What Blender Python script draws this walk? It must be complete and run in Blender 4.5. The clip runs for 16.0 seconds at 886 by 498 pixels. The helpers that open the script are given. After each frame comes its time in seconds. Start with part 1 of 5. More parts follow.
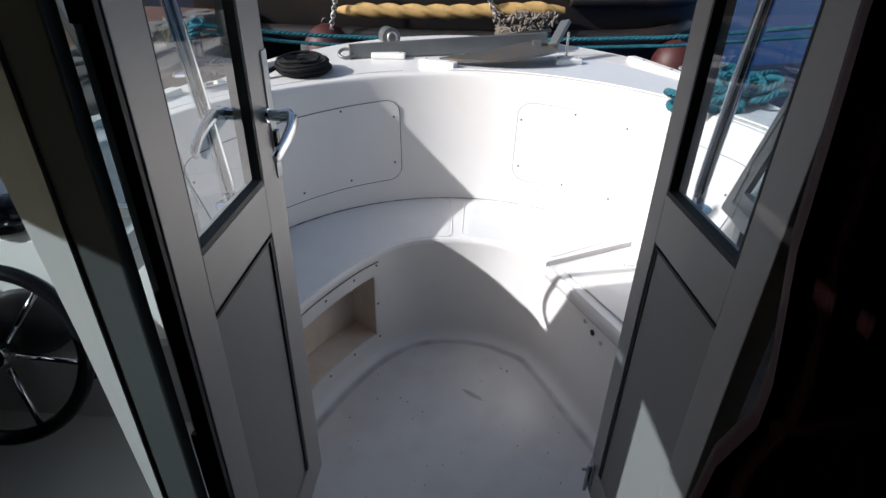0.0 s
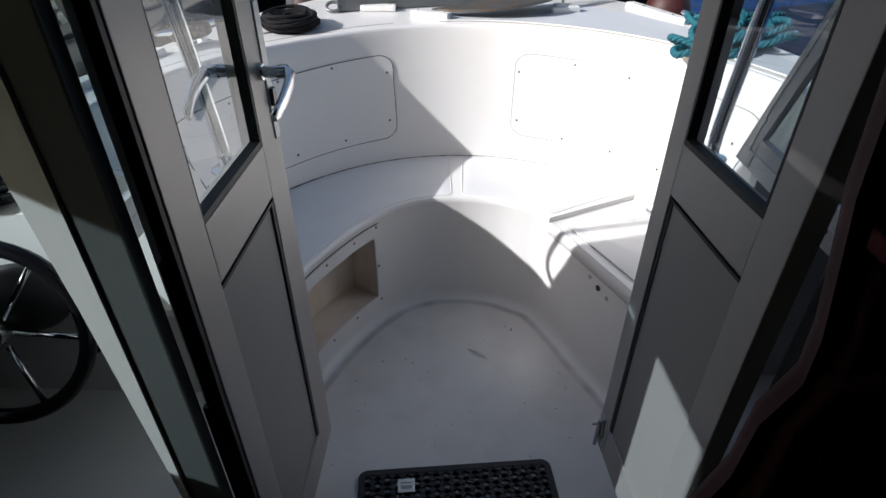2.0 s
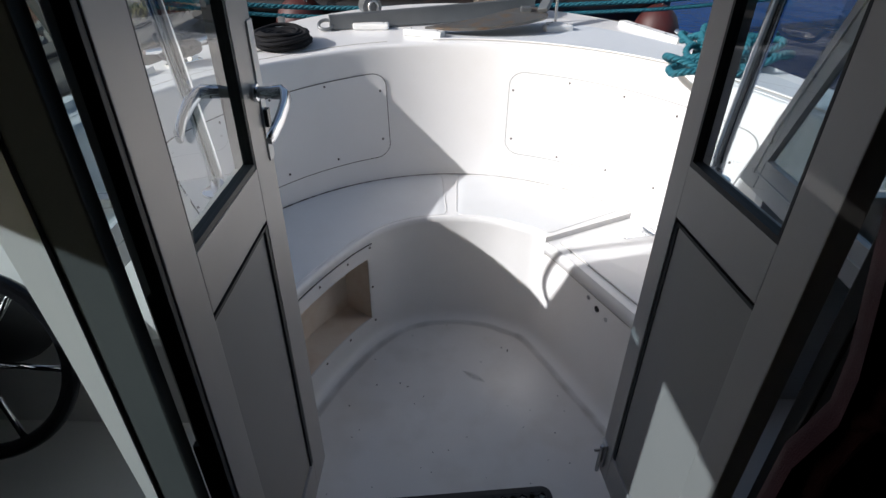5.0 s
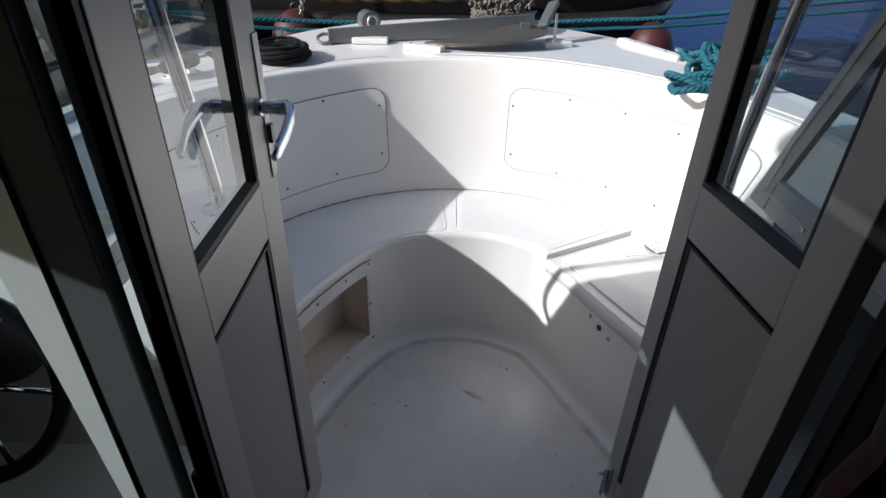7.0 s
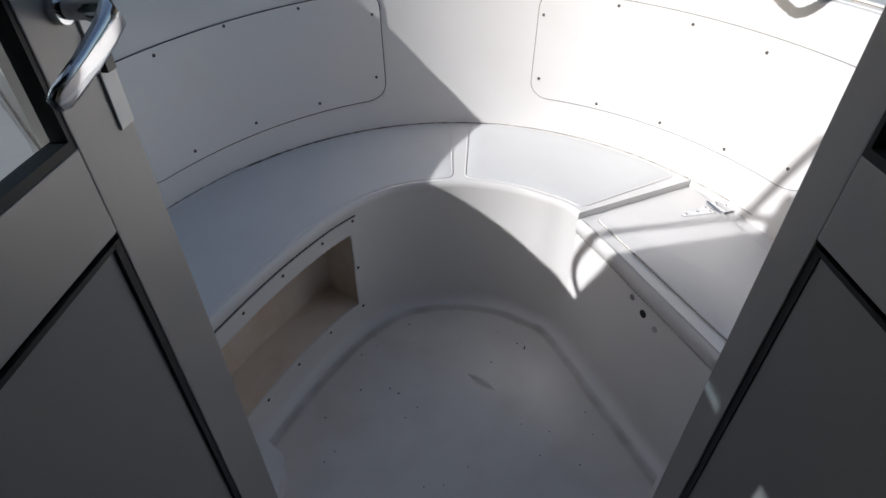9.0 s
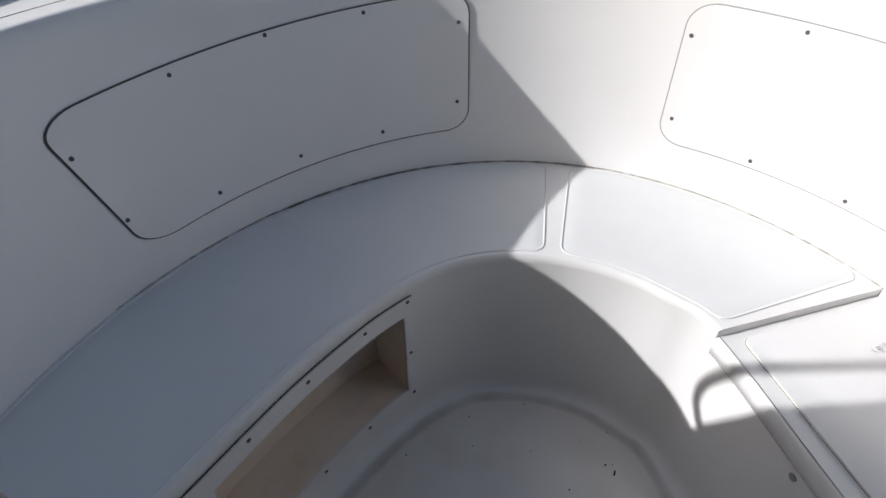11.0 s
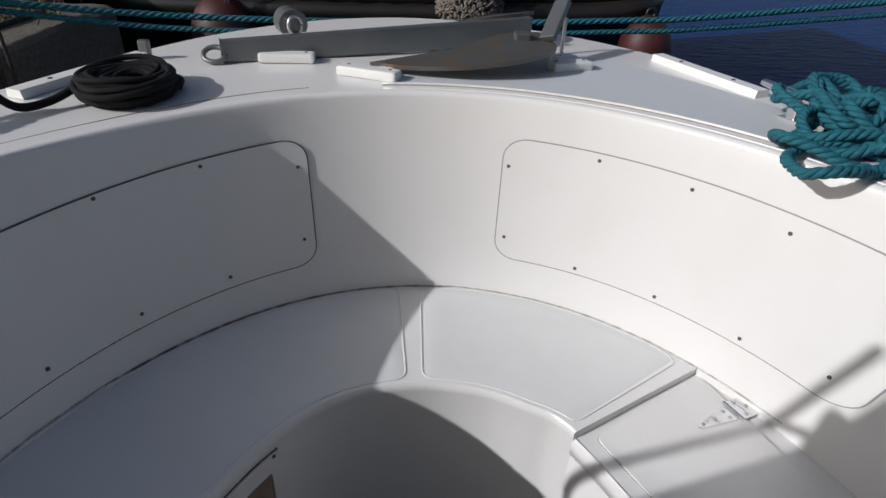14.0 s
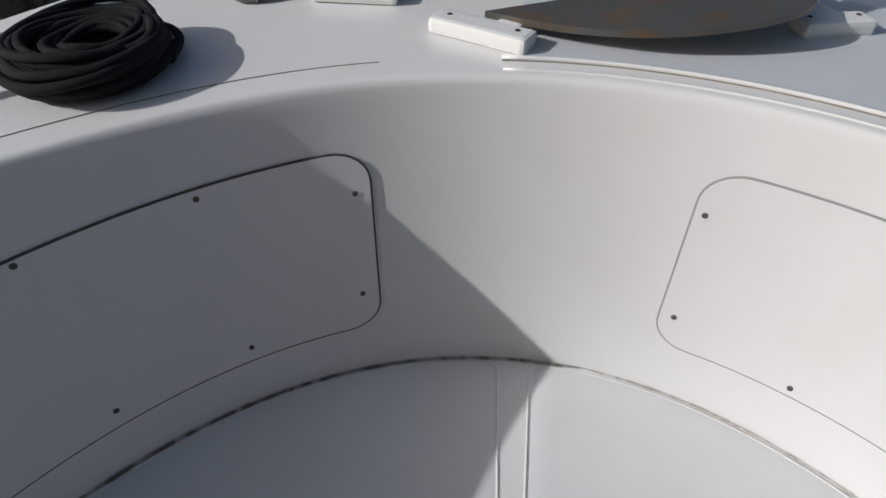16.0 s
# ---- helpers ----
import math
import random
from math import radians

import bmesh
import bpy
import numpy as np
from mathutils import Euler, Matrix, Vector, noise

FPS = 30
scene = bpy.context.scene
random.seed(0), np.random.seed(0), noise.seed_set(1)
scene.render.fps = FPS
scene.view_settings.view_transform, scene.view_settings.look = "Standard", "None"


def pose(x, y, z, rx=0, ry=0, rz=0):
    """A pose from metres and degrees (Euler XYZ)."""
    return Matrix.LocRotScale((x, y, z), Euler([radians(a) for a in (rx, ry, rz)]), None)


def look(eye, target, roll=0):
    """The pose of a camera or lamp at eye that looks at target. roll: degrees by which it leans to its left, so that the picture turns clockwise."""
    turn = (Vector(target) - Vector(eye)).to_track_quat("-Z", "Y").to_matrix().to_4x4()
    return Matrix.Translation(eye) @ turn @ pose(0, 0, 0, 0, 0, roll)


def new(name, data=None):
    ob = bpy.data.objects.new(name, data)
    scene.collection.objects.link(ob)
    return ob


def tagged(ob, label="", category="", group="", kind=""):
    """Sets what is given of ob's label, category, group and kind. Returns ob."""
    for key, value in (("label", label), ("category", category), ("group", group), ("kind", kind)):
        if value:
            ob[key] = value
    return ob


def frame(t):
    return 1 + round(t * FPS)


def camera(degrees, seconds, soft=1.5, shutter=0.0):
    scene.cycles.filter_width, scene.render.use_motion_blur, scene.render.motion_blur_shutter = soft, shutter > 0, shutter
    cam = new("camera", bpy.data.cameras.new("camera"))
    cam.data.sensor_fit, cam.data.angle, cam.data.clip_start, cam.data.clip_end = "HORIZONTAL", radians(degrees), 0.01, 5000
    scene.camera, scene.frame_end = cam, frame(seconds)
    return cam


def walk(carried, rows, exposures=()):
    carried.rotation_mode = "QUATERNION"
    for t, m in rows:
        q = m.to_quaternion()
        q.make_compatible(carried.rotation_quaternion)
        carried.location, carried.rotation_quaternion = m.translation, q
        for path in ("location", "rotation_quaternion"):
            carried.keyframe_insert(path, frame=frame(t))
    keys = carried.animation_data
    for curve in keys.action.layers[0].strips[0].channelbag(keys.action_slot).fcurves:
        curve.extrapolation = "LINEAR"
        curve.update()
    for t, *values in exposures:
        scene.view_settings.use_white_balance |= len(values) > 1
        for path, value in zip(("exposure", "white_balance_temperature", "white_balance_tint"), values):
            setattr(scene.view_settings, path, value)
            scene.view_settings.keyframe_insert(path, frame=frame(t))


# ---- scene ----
cam = camera(74.0, 16.0)
METRES, EYE, TILT, LEAN, TURN = 8.0, 1.5, 0.0, 0.0, 0.0
PATH = [
    (0, (0.18, 0.234, 1.392), (0.087, 1.98, 0.422), 1.2),
    (0.5, (0.182, 0.218, 1.396), (0.114, 1.967, 0.428), 1.7),
    (1, (0.179, 0.208, 1.4), (0.122, 1.97, 0.455), 1.0),
    (1.5, (0.168, 0.219, 1.382), (0.103, 1.944, 0.374), 1.0),
    (2, (0.146, 0.265, 1.374), (0.087, 1.942, 0.285), -0.1),
    (2.5, (0.137, 0.272, 1.386), (0.111, 1.988, 0.36), -0.8),
    (3, (0.14, 0.279, 1.385), (0.121, 2.004, 0.373), -0.1),
    (3.5, (0.134, 0.287, 1.382), (0.11, 2.008, 0.363), 0.0),
    (4, (0.129, 0.298, 1.376), (0.101, 2.017, 0.353), -0.1),
    (6.5, (0.116, 0.305, 1.368), (0.104, 1.991, 0.293), 1.0),
    (7, (0.1, 0.329, 1.366), (0.104, 2.058, 0.359), 1.1),
    (7.5, (0.109, 0.365, 1.323), (0.222, 2.049, 0.249), 0.2),
    (8, (0.18, 0.512, 1.281), (0.16, 2.179, 0.176), -0.3),
    (8.2, (0.207, 0.569, 1.271), (0.066, 2.189, 0.106), -1.8),
    (10.3, (0.11, 0.975, 1.207), (0.095, 2.504, -0.082), 3.3),
    (10.5, (0.125, 1.046, 1.204), (0.029, 2.548, -0.113), 2.4),
    (11, (0.108, 1.159, 1.211), (-0.219, 2.63, -0.105), -0.4),
    (11.5, (0.088, 1.184, 1.224), (-0.202, 2.631, -0.127), 1.3),
    (12, (0.063, 1.174, 1.282), (-0.22, 2.747, 0.08), 4.2),
    (12.5, (0.034, 1.15, 1.322), (-0.425, 2.752, 0.216), 1.4),
    (13, (0.072, 1.144, 1.341), (-0.305, 2.801, 0.287), 1.6),
    (13.2, (0.065, 1.144, 1.336), (-0.227, 2.82, 0.284), 1.6),
    (13.5, (0.111, 1.151, 1.347), (-0.073, 2.842, 0.295), 1.5),
    (13.7, (0.086, 1.162, 1.348), (0.108, 2.914, 0.383), 5.2),
    (14, (0.11, 1.178, 1.298), (0.237, 2.874, 0.245), 2.6),
    (14.5, (0.125, 1.257, 1.275), (0.259, 2.885, 0.122), 0.6),
    (15, (0.168, 1.486, 1.227), (0.138, 3.068, 0.004), 0.6),
    (15.5, (0.16, 1.651, 1.249), (-0.045, 3.131, -0.08), -0.8),
    (16, (0.069, 1.778, 1.251), (-0.105, 3.237, -0.107), 1.1),
]
EXPOSURES = [(0.0, 0.47), (4.0, 0.38), (7.2, 0.34), (7.9, 0.06), (8.5, 0.06), (10.3, 0.22), (11.5, 0.2), (12.2, 0.06), (12.7, 0.02), (13.5, -0.2), (14.2, -0.5), (14.6, -0.62), (15.2, -0.6), (16.0, -0.46)]
walk(cam, [(t, look(eye, target, roll)) for t, eye, target, roll in PATH], EXPOSURES)

# ---------- world, sun ----------
SUN_AZ, SUN_EL = 203.0, 29.0          # direction towards the sun, degrees from +x; height
world = bpy.data.worlds.new("world")
scene.world = world
world.use_nodes = True
wn, wl = world.node_tree.nodes, world.node_tree.links
sky = wn.new("ShaderNodeTexSky")
sky.sky_type, sky.sun_disc = "NISHITA", False
SUN_DIR = Vector((math.cos(radians(SUN_AZ)) * math.cos(radians(SUN_EL)), math.sin(radians(SUN_AZ)) * math.cos(radians(SUN_EL)), math.sin(radians(SUN_EL))))
sky.sun_elevation = math.asin(SUN_DIR.z)
sky.sun_rotation = math.atan2(SUN_DIR.x, SUN_DIR.y)
sky.dust_density, sky.ozone_density = 2.6, 0.55
wl.new(sky.outputs[0], wn["Background"].inputs[0])
wn["Background"].inputs[1].default_value = 0.094
sun_data = bpy.data.lights.new("sun", "SUN")
sun_data.energy, sun_data.angle, sun_data.color = 3.75, radians(0.6), (0.99, 0.985, 1.0)
sun = new("sun", sun_data)
sun.matrix_world = look(tuple(SUN_DIR * 30), (0, 0, 0))
scene.view_settings.exposure = 0.0


# ---------- materials ----------
def rgb(r, g, b):
    return (r, g, b, 1.0)


def material(name, base, rough=0.5, metal=0.0, vary=0.08, scale=6.0, fine=120.0, bump=0.0, stain=None, stain_amount=0.0, spec=0.5, coat=0.0):
    """A surface with broad stains and fine grain, in object coordinates that are metres."""
    m = bpy.data.materials.new(name)
    m.use_nodes = True
    n, l = m.node_tree.nodes, m.node_tree.links
    b = n["Principled BSDF"]
    b.inputs["Roughness"].default_value = rough
    b.inputs["Metallic"].default_value = metal
    b.inputs["Specular IOR Level"].default_value = spec
    b.inputs["Coat Weight"].default_value = coat
    co = n.new("ShaderNodeNewGeometry")
    broad = n.new("ShaderNodeTexNoise")
    broad.inputs["Scale"].default_value, broad.inputs["Detail"].default_value = scale, 6
    grain = n.new("ShaderNodeTexNoise")
    grain.inputs["Scale"].default_value, grain.inputs["Detail"].default_value = fine, 3
    for t in (broad, grain):
        l.new(co.outputs["Position"], t.inputs["Vector"])
    mix = n.new("ShaderNodeMixRGB")
    mix.inputs[1].default_value = rgb(*[c * (1 - vary) for c in base])
    mix.inputs[2].default_value = rgb(*[min(1, c * (1 + vary)) for c in base])
    add = n.new("ShaderNodeMath")
    add.operation = "ADD"
    half = n.new("ShaderNodeMath")
    half.operation, half.inputs[1].default_value = "MULTIPLY", 0.4
    l.new(grain.outputs[0], half.inputs[0])
    l.new(broad.outputs[0], add.inputs[0])
    l.new(half.outputs[0], add.inputs[1])
    less = n.new("ShaderNodeMath")
    less.operation, less.inputs[1].default_value = "SUBTRACT", 0.2
    l.new(add.outputs[0], less.inputs[0])
    l.new(less.outputs[0], mix.inputs[0])
    out = mix.outputs[0]
    if stain:
        spots = n.new("ShaderNodeTexNoise")
        spots.inputs["Scale"].default_value, spots.inputs["Detail"].default_value = scale * 1.7, 8
        l.new(co.outputs["Position"], spots.inputs["Vector"])
        ramp = n.new("ShaderNodeValToRGB")
        ramp.color_ramp.elements[0].position, ramp.color_ramp.elements[1].position = 0.48, 0.72
        l.new(spots.outputs[0], ramp.inputs[0])
        amount = n.new("ShaderNodeMath")
        amount.operation, amount.inputs[1].default_value = "MULTIPLY", stain_amount
        l.new(ramp.outputs[0], amount.inputs[0])
        over = n.new("ShaderNodeMixRGB")
        over.inputs[2].default_value = rgb(*stain)
        l.new(amount.outputs[0], over.inputs[0])
        l.new(out, over.inputs[1])
        out = over.outputs[0]
    l.new(out, b.inputs["Base Color"])
    if bump:
        bp = n.new("ShaderNodeBump")
        bp.inputs["Strength"].default_value, bp.inputs["Distance"].default_value = 1.0, bump
        l.new(grain.outputs[0], bp.inputs["Height"])
        l.new(bp.outputs[0], b.inputs["Normal"])
    return m


GEL = material("gelcoat", (0.79, 0.78, 0.77), 0.32, vary=0.03, scale=4, stain=(0.62, 0.58, 0.5), stain_amount=0.10, coat=0.2)
FLOOR = material("floor gelcoat", (0.73, 0.705, 0.68), 0.3, vary=0.04, scale=5, stain=(0.45, 0.40, 0.33), stain_amount=0.22, coat=0.15)
NONSKID = material("non-skid gelcoat", (0.75, 0.755, 0.755), 0.55, vary=0.03, scale=5, fine=700, bump=0.0004, stain=(0.5, 0.48, 0.43), stain_amount=0.08)
DECK_GREY = material("grey deck paint", (0.58, 0.61, 0.64), 0.65, vary=0.03, scale=5, fine=700, bump=0.0005)
CREAM = material("cream locker lining", (0.82, 0.72, 0.62), 0.5, vary=0.08, scale=3, stain=(0.60, 0.42, 0.27), stain_amount=0.8)
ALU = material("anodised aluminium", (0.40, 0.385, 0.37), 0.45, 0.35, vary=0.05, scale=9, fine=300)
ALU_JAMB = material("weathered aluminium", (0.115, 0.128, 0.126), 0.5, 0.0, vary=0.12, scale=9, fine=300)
PANEL = material("grey door panel", (0.275, 0.265, 0.255), 0.5, 0.0, vary=0.04, scale=6)
CHROME = material("polished steel", (0.75, 0.76, 0.78), 0.12, 1.0, vary=0.04, scale=20)
STEEL = material("dull steel", (0.5, 0.5, 0.5), 0.35, 1.0, vary=0.08, scale=30)
LOCK_STEEL = material("brushed pale steel", (0.62, 0.62, 0.61), 0.45, 0.4, vary=0.05, scale=30)
BLACK = material("black rubber", (0.012, 0.012, 0.013), 0.55, vary=0.2, scale=20)
BLACK_GLOSS = material("black gloss plastic", (0.012, 0.012, 0.014), 0.18, vary=0.2, scale=20)
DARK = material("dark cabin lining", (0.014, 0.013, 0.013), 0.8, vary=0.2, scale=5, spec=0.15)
CABIN_FLOOR = material("dark cabin floor", (0.06, 0.058, 0.055), 0.35, vary=0.2, scale=8)
CONSOLE = material("grey console moulding", (0.62, 0.61, 0.60), 0.3, vary=0.06, scale=6)
CURTAIN = material("dark red curtain cloth", (0.035, 0.0035, 0.007), 0.9, vary=0.25, scale=14, fine=500, bump=0.0005)
ROPE_BLACK = material("black braided rope", (0.007, 0.007, 0.009), 0.8, vary=0.4, scale=40, fine=900, bump=0.0012, spec=0.25)
ROPE_TEAL = material("teal rope", (0.006, 0.115, 0.155), 0.7, vary=0.6, scale=70, fine=600, bump=0.0015)
ROPE_TAN = material("thick tan rope", (0.42, 0.27, 0.10), 0.8, vary=0.3, scale=14, fine=300, bump=0.002)
ROPE_GREY = material("knotted grey rope", (0.19, 0.165, 0.14), 0.9, vary=0.5, scale=30, fine=300, bump=0.003)
GALV = material("galvanised steel", (0.17, 0.18, 0.185), 0.42, 0.6, vary=0.16, scale=12, fine=160, bump=0.0003)
GALV_RUST = material("rust-tinged galvanised steel", (0.16, 0.158, 0.15), 0.42, 0.6, vary=0.2, scale=12, fine=160, stain=(0.25, 0.14, 0.06), stain_amount=0.7)
HULL = material("black ship hull", (0.012, 0.011, 0.011), 0.45, vary=0.4, scale=2, stain=(0.035, 0.02, 0.016), stain_amount=0.6)
# Red kept very dark: the ship's shade on both buoys is in this colour.
BUOY = material("buoy red darkened for shade", (0.055, 0.009, 0.008), 0.55, vary=0.25, scale=9, stain=(0.05, 0.02, 0.02), stain_amount=0.6)
CONCRETE = material("pebbled concrete", (0.115, 0.102, 0.086), 0.9, vary=0.65, scale=60, fine=110, bump=0.006)
STONE = material("grey quay stone", (0.18, 0.17, 0.155), 0.9, vary=0.3, scale=9, fine=90, bump=0.006, stain=(0.14, 0.13, 0.10), stain_amount=0.6)
EARTH = material("red earth", (0.15, 0.06, 0.034), 0.95, vary=0.4, scale=6, fine=80, bump=0.012, stain=(0.14, 0.12, 0.05), stain_amount=0.6)
GRASS = material("dry grass", (0.16, 0.14, 0.06), 0.9, vary=0.4, scale=20)
RUST = material("dark rusty iron", (0.045, 0.030, 0.024), 0.85, vary=0.5, scale=30)
WHITE = material("white plastic", (0.8, 0.8, 0.78), 0.3, vary=0.03, scale=9)
# Near-black brown for screws and locker seal, and groove shade round the port panel.
DARK_BROWN = material("grime", (0.10, 0.09, 0.08), 0.9, vary=0.3, scale=30)
SEAM_BROWN = material("dull seam brown", (0.30, 0.27, 0.22), 0.9, vary=0.4, scale=30)
SEAL_SUNLIT = material("paler seal for the sunlit panel", (0.33, 0.33, 0.325), 0.8, vary=0.15, scale=30)
RUBBED = material("dark marks", (0.03, 0.03, 0.03), 0.9)


def glass_material():
    m = bpy.data.materials.new("window glass")
    m.use_nodes = True
    n, l = m.node_tree.nodes, m.node_tree.links
    n.remove(n["Principled BSDF"])
    clear, gloss, mix, fr = n.new("ShaderNodeBsdfTransparent"), n.new("ShaderNodeBsdfGlossy"), n.new("ShaderNodeMixShader"), n.new("ShaderNodeLayerWeight")
    clear.inputs[0].default_value = rgb(0.78, 0.84, 0.86)
    gloss.inputs["Roughness"].default_value = 0.005
    fr.inputs[0].default_value = 0.5
    steep, more = n.new("ShaderNodeMath"), n.new("ShaderNodeMath")
    steep.operation, steep.inputs[1].default_value = "POWER", 3.0
    more.operation, more.inputs[1].default_value, more.inputs[2].default_value = "MULTIPLY_ADD", 0.72, 0.045
    l.new(fr.outputs[1], steep.inputs[0])
    l.new(steep.outputs[0], more.inputs[0])
    l.new(more.outputs[0], mix.inputs[0])
    l.new(clear.outputs[0], mix.inputs[1])
    l.new(gloss.outputs[0], mix.inputs[2])
    l.new(mix.outputs[0], n["Material Output"].inputs[0])
    return m


def water_material():
    m = bpy.data.materials.new("harbour water")
    m.use_nodes = True
    n, l = m.node_tree.nodes, m.node_tree.links
    b = n["Principled BSDF"]
    b.inputs["Base Color"].default_value = rgb(0.0005, 0.036, 0.15)
    b.inputs["Roughness"].default_value = 0.06
    b.inputs["IOR"].default_value = 1.33
    b.inputs["Specular IOR Level"].default_value = 0.012
    co = n.new("ShaderNodeNewGeometry")
    stretch = n.new("ShaderNodeMapping")
    stretch.inputs["Scale"].default_value = (1.0, 2.2, 1.0)
    waves = n.new("ShaderNodeTexNoise")
    waves.inputs["Scale"].default_value, waves.inputs["Detail"].default_value = 4.0, 6
    bp = n.new("ShaderNodeBump")
    bp.inputs["Strength"].default_value, bp.inputs["Distance"].default_value = 1.0, 0.06
    l.new(co.outputs["Position"], stretch.inputs[0])
    l.new(stretch.outputs[0], waves.inputs["Vector"])
    l.new(waves.outputs[0], bp.inputs["Height"])
    l.new(bp.outputs[0], b.inputs["Normal"])
    return m


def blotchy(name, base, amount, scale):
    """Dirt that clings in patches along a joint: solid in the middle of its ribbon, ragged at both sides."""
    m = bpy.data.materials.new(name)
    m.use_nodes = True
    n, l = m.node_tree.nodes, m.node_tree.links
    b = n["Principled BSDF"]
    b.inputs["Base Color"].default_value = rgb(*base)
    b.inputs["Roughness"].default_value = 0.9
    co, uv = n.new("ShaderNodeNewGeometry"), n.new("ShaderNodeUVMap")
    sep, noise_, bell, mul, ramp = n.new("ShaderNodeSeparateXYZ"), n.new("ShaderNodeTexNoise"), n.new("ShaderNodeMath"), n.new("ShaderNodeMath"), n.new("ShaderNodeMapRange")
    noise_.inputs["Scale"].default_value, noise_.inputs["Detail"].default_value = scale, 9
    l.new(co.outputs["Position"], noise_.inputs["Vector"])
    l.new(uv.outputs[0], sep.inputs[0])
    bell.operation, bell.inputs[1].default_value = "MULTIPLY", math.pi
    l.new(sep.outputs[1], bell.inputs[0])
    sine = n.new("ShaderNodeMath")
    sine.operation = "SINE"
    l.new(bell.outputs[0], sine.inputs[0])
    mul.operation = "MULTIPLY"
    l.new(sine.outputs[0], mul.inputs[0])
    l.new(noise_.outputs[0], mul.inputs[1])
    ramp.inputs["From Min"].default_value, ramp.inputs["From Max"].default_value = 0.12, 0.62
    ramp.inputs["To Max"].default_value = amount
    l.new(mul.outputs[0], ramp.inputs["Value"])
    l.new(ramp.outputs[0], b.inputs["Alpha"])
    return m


COVE_DIRT = blotchy("cove grime", (0.42, 0.37, 0.30), 0.34, 12)
# Corner grime in two tones, the deep one for the shaded stretch.
CORNER_DIRT_SHADE = blotchy("seat corner dirt and shade", (0.13, 0.11, 0.085), 0.95, 38)
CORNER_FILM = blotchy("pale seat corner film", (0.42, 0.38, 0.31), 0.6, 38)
SCUFF = blotchy("floor scuffs", (0.36, 0.33, 0.29), 0.4, 22)
GLASS = glass_material()
WATER = water_material()


# ---------- building helpers ----------
def part(name, bm, mat, parent=None, label="", smooth=False, angle=None):
    """One mesh object out of a bmesh."""
    bmesh.ops.recalc_face_normals(bm, faces=bm.faces)
    me = bpy.data.meshes.new(name)
    bm.to_mesh(me)
    bm.free()
    me.materials.append(mat)
    if smooth:
        for p in me.polygons:
            p.use_smooth = True
        if angle:
            me.set_sharp_from_angle(angle=radians(angle))
    ob = new(name, me)
    if parent:
        ob.parent = parent
    if label:
        ob["label"] = label
    return ob


def thing(name, label, category, group="", kind=""):
    return tagged(new(name), label, category, group, kind)


def box(bm, lo, hi, bevel=0.0, m=None):
    """An axis box from corner to corner, its edges rounded."""
    r = bmesh.ops.create_cube(bm, size=1.0)
    c = [(a + b) / 2 for a, b in zip(lo, hi)]
    s = [abs(b - a) for a, b in zip(lo, hi)]
    for v in r["verts"]:
        v.co = Vector((v.co.x * s[0] + c[0], v.co.y * s[1] + c[1], v.co.z * s[2] + c[2]))
    verts = r["verts"]
    if bevel:
        edges = list({e for v in verts for e in v.link_edges})
        verts = bmesh.ops.bevel(bm, geom=edges, offset=bevel, segments=2, affect="EDGES", profile=0.6)["verts"]
        verts = list({v for f in verts for v in [f]})
    if m is not None:
        bmesh.ops.transform(bm, matrix=m, verts=list(verts))
    return bm


def ribbon(a, b, mat, name, parent, label=""):
    """A thin band between two lines, laid out across its width."""
    bm = bmesh.new()
    uv = bm.loops.layers.uv.new("UVMap")
    n = len(a)
    va, vb = [bm.verts.new(p) for p in a], [bm.verts.new(p) for p in b]
    mid = [bm.verts.new((Vector(p) + Vector(q)) / 2) for p, q in zip(a, b)]
    for lo_, hi_2, v0, v1 in ((va, mid, 0.0, 0.5), (mid, vb, 0.5, 1.0)):
        for k in range(n - 1):
            f = bm.faces.new((lo_[k], lo_[k + 1], hi_2[k + 1], hi_2[k]))
            for loop, u, v in zip(f.loops, (k, k + 1, k + 1, k), (v0, v0, v1, v1)):
                loop[uv].uv = (u / n, v)
    return part(name, bm, mat, parent, label, smooth=True)


def boxed(lo, hi, bevel=0.003):
    return box(bmesh.new(), lo, hi, bevel)


def prism(bm, outline, z0, z1, bevel=0.0):
    """A plan outline raised from z0 to z1."""
    low = [bm.verts.new((x, y, z0)) for x, y in outline]
    top = [bm.verts.new((x, y, z1)) for x, y in outline]
    n = len(outline)
    faces = [bm.faces.new(low[::-1]), bm.faces.new(top)]
    for k in range(n):
        faces.append(bm.faces.new((low[k], low[(k + 1) % n], top[(k + 1) % n], top[k])))
    if bevel:
        bmesh.ops.bevel(bm, geom=list({e for f in faces for e in f.edges}), offset=bevel, segments=2, affect="EDGES", profile=0.6)
    return bm


def grid(bm, rows, closed=False):
    """Faces between rows of points."""
    vs = [[bm.verts.new(p) for p in row] for row in rows]
    for a, b in zip(vs, vs[1:]):
        n = len(a)
        for k in range(n if closed else n - 1):
            bm.faces.new((a[k], a[(k + 1) % n], b[(k + 1) % n], b[k]))
    return bm


def smooth_line(points, n):
    """A Catmull-Rom line through points, resampled evenly to n points."""
    ps = [Vector(p) for p in points]
    ps = [ps[0] * 2 - ps[1], *ps, ps[-1] * 2 - ps[-2]]
    fine = []
    for i in range(1, len(ps) - 2):
        a, b, c, d = ps[i - 1 : i + 3]
        for k in range(12):
            t = k / 12
            fine.append(0.5 * (2 * b + (c - a) * t + (2 * a - 5 * b + 4 * c - d) * t * t + (3 * b - a - 3 * c + d) * t**3))
    fine.append(ps[-2])
    return resample(fine, n)


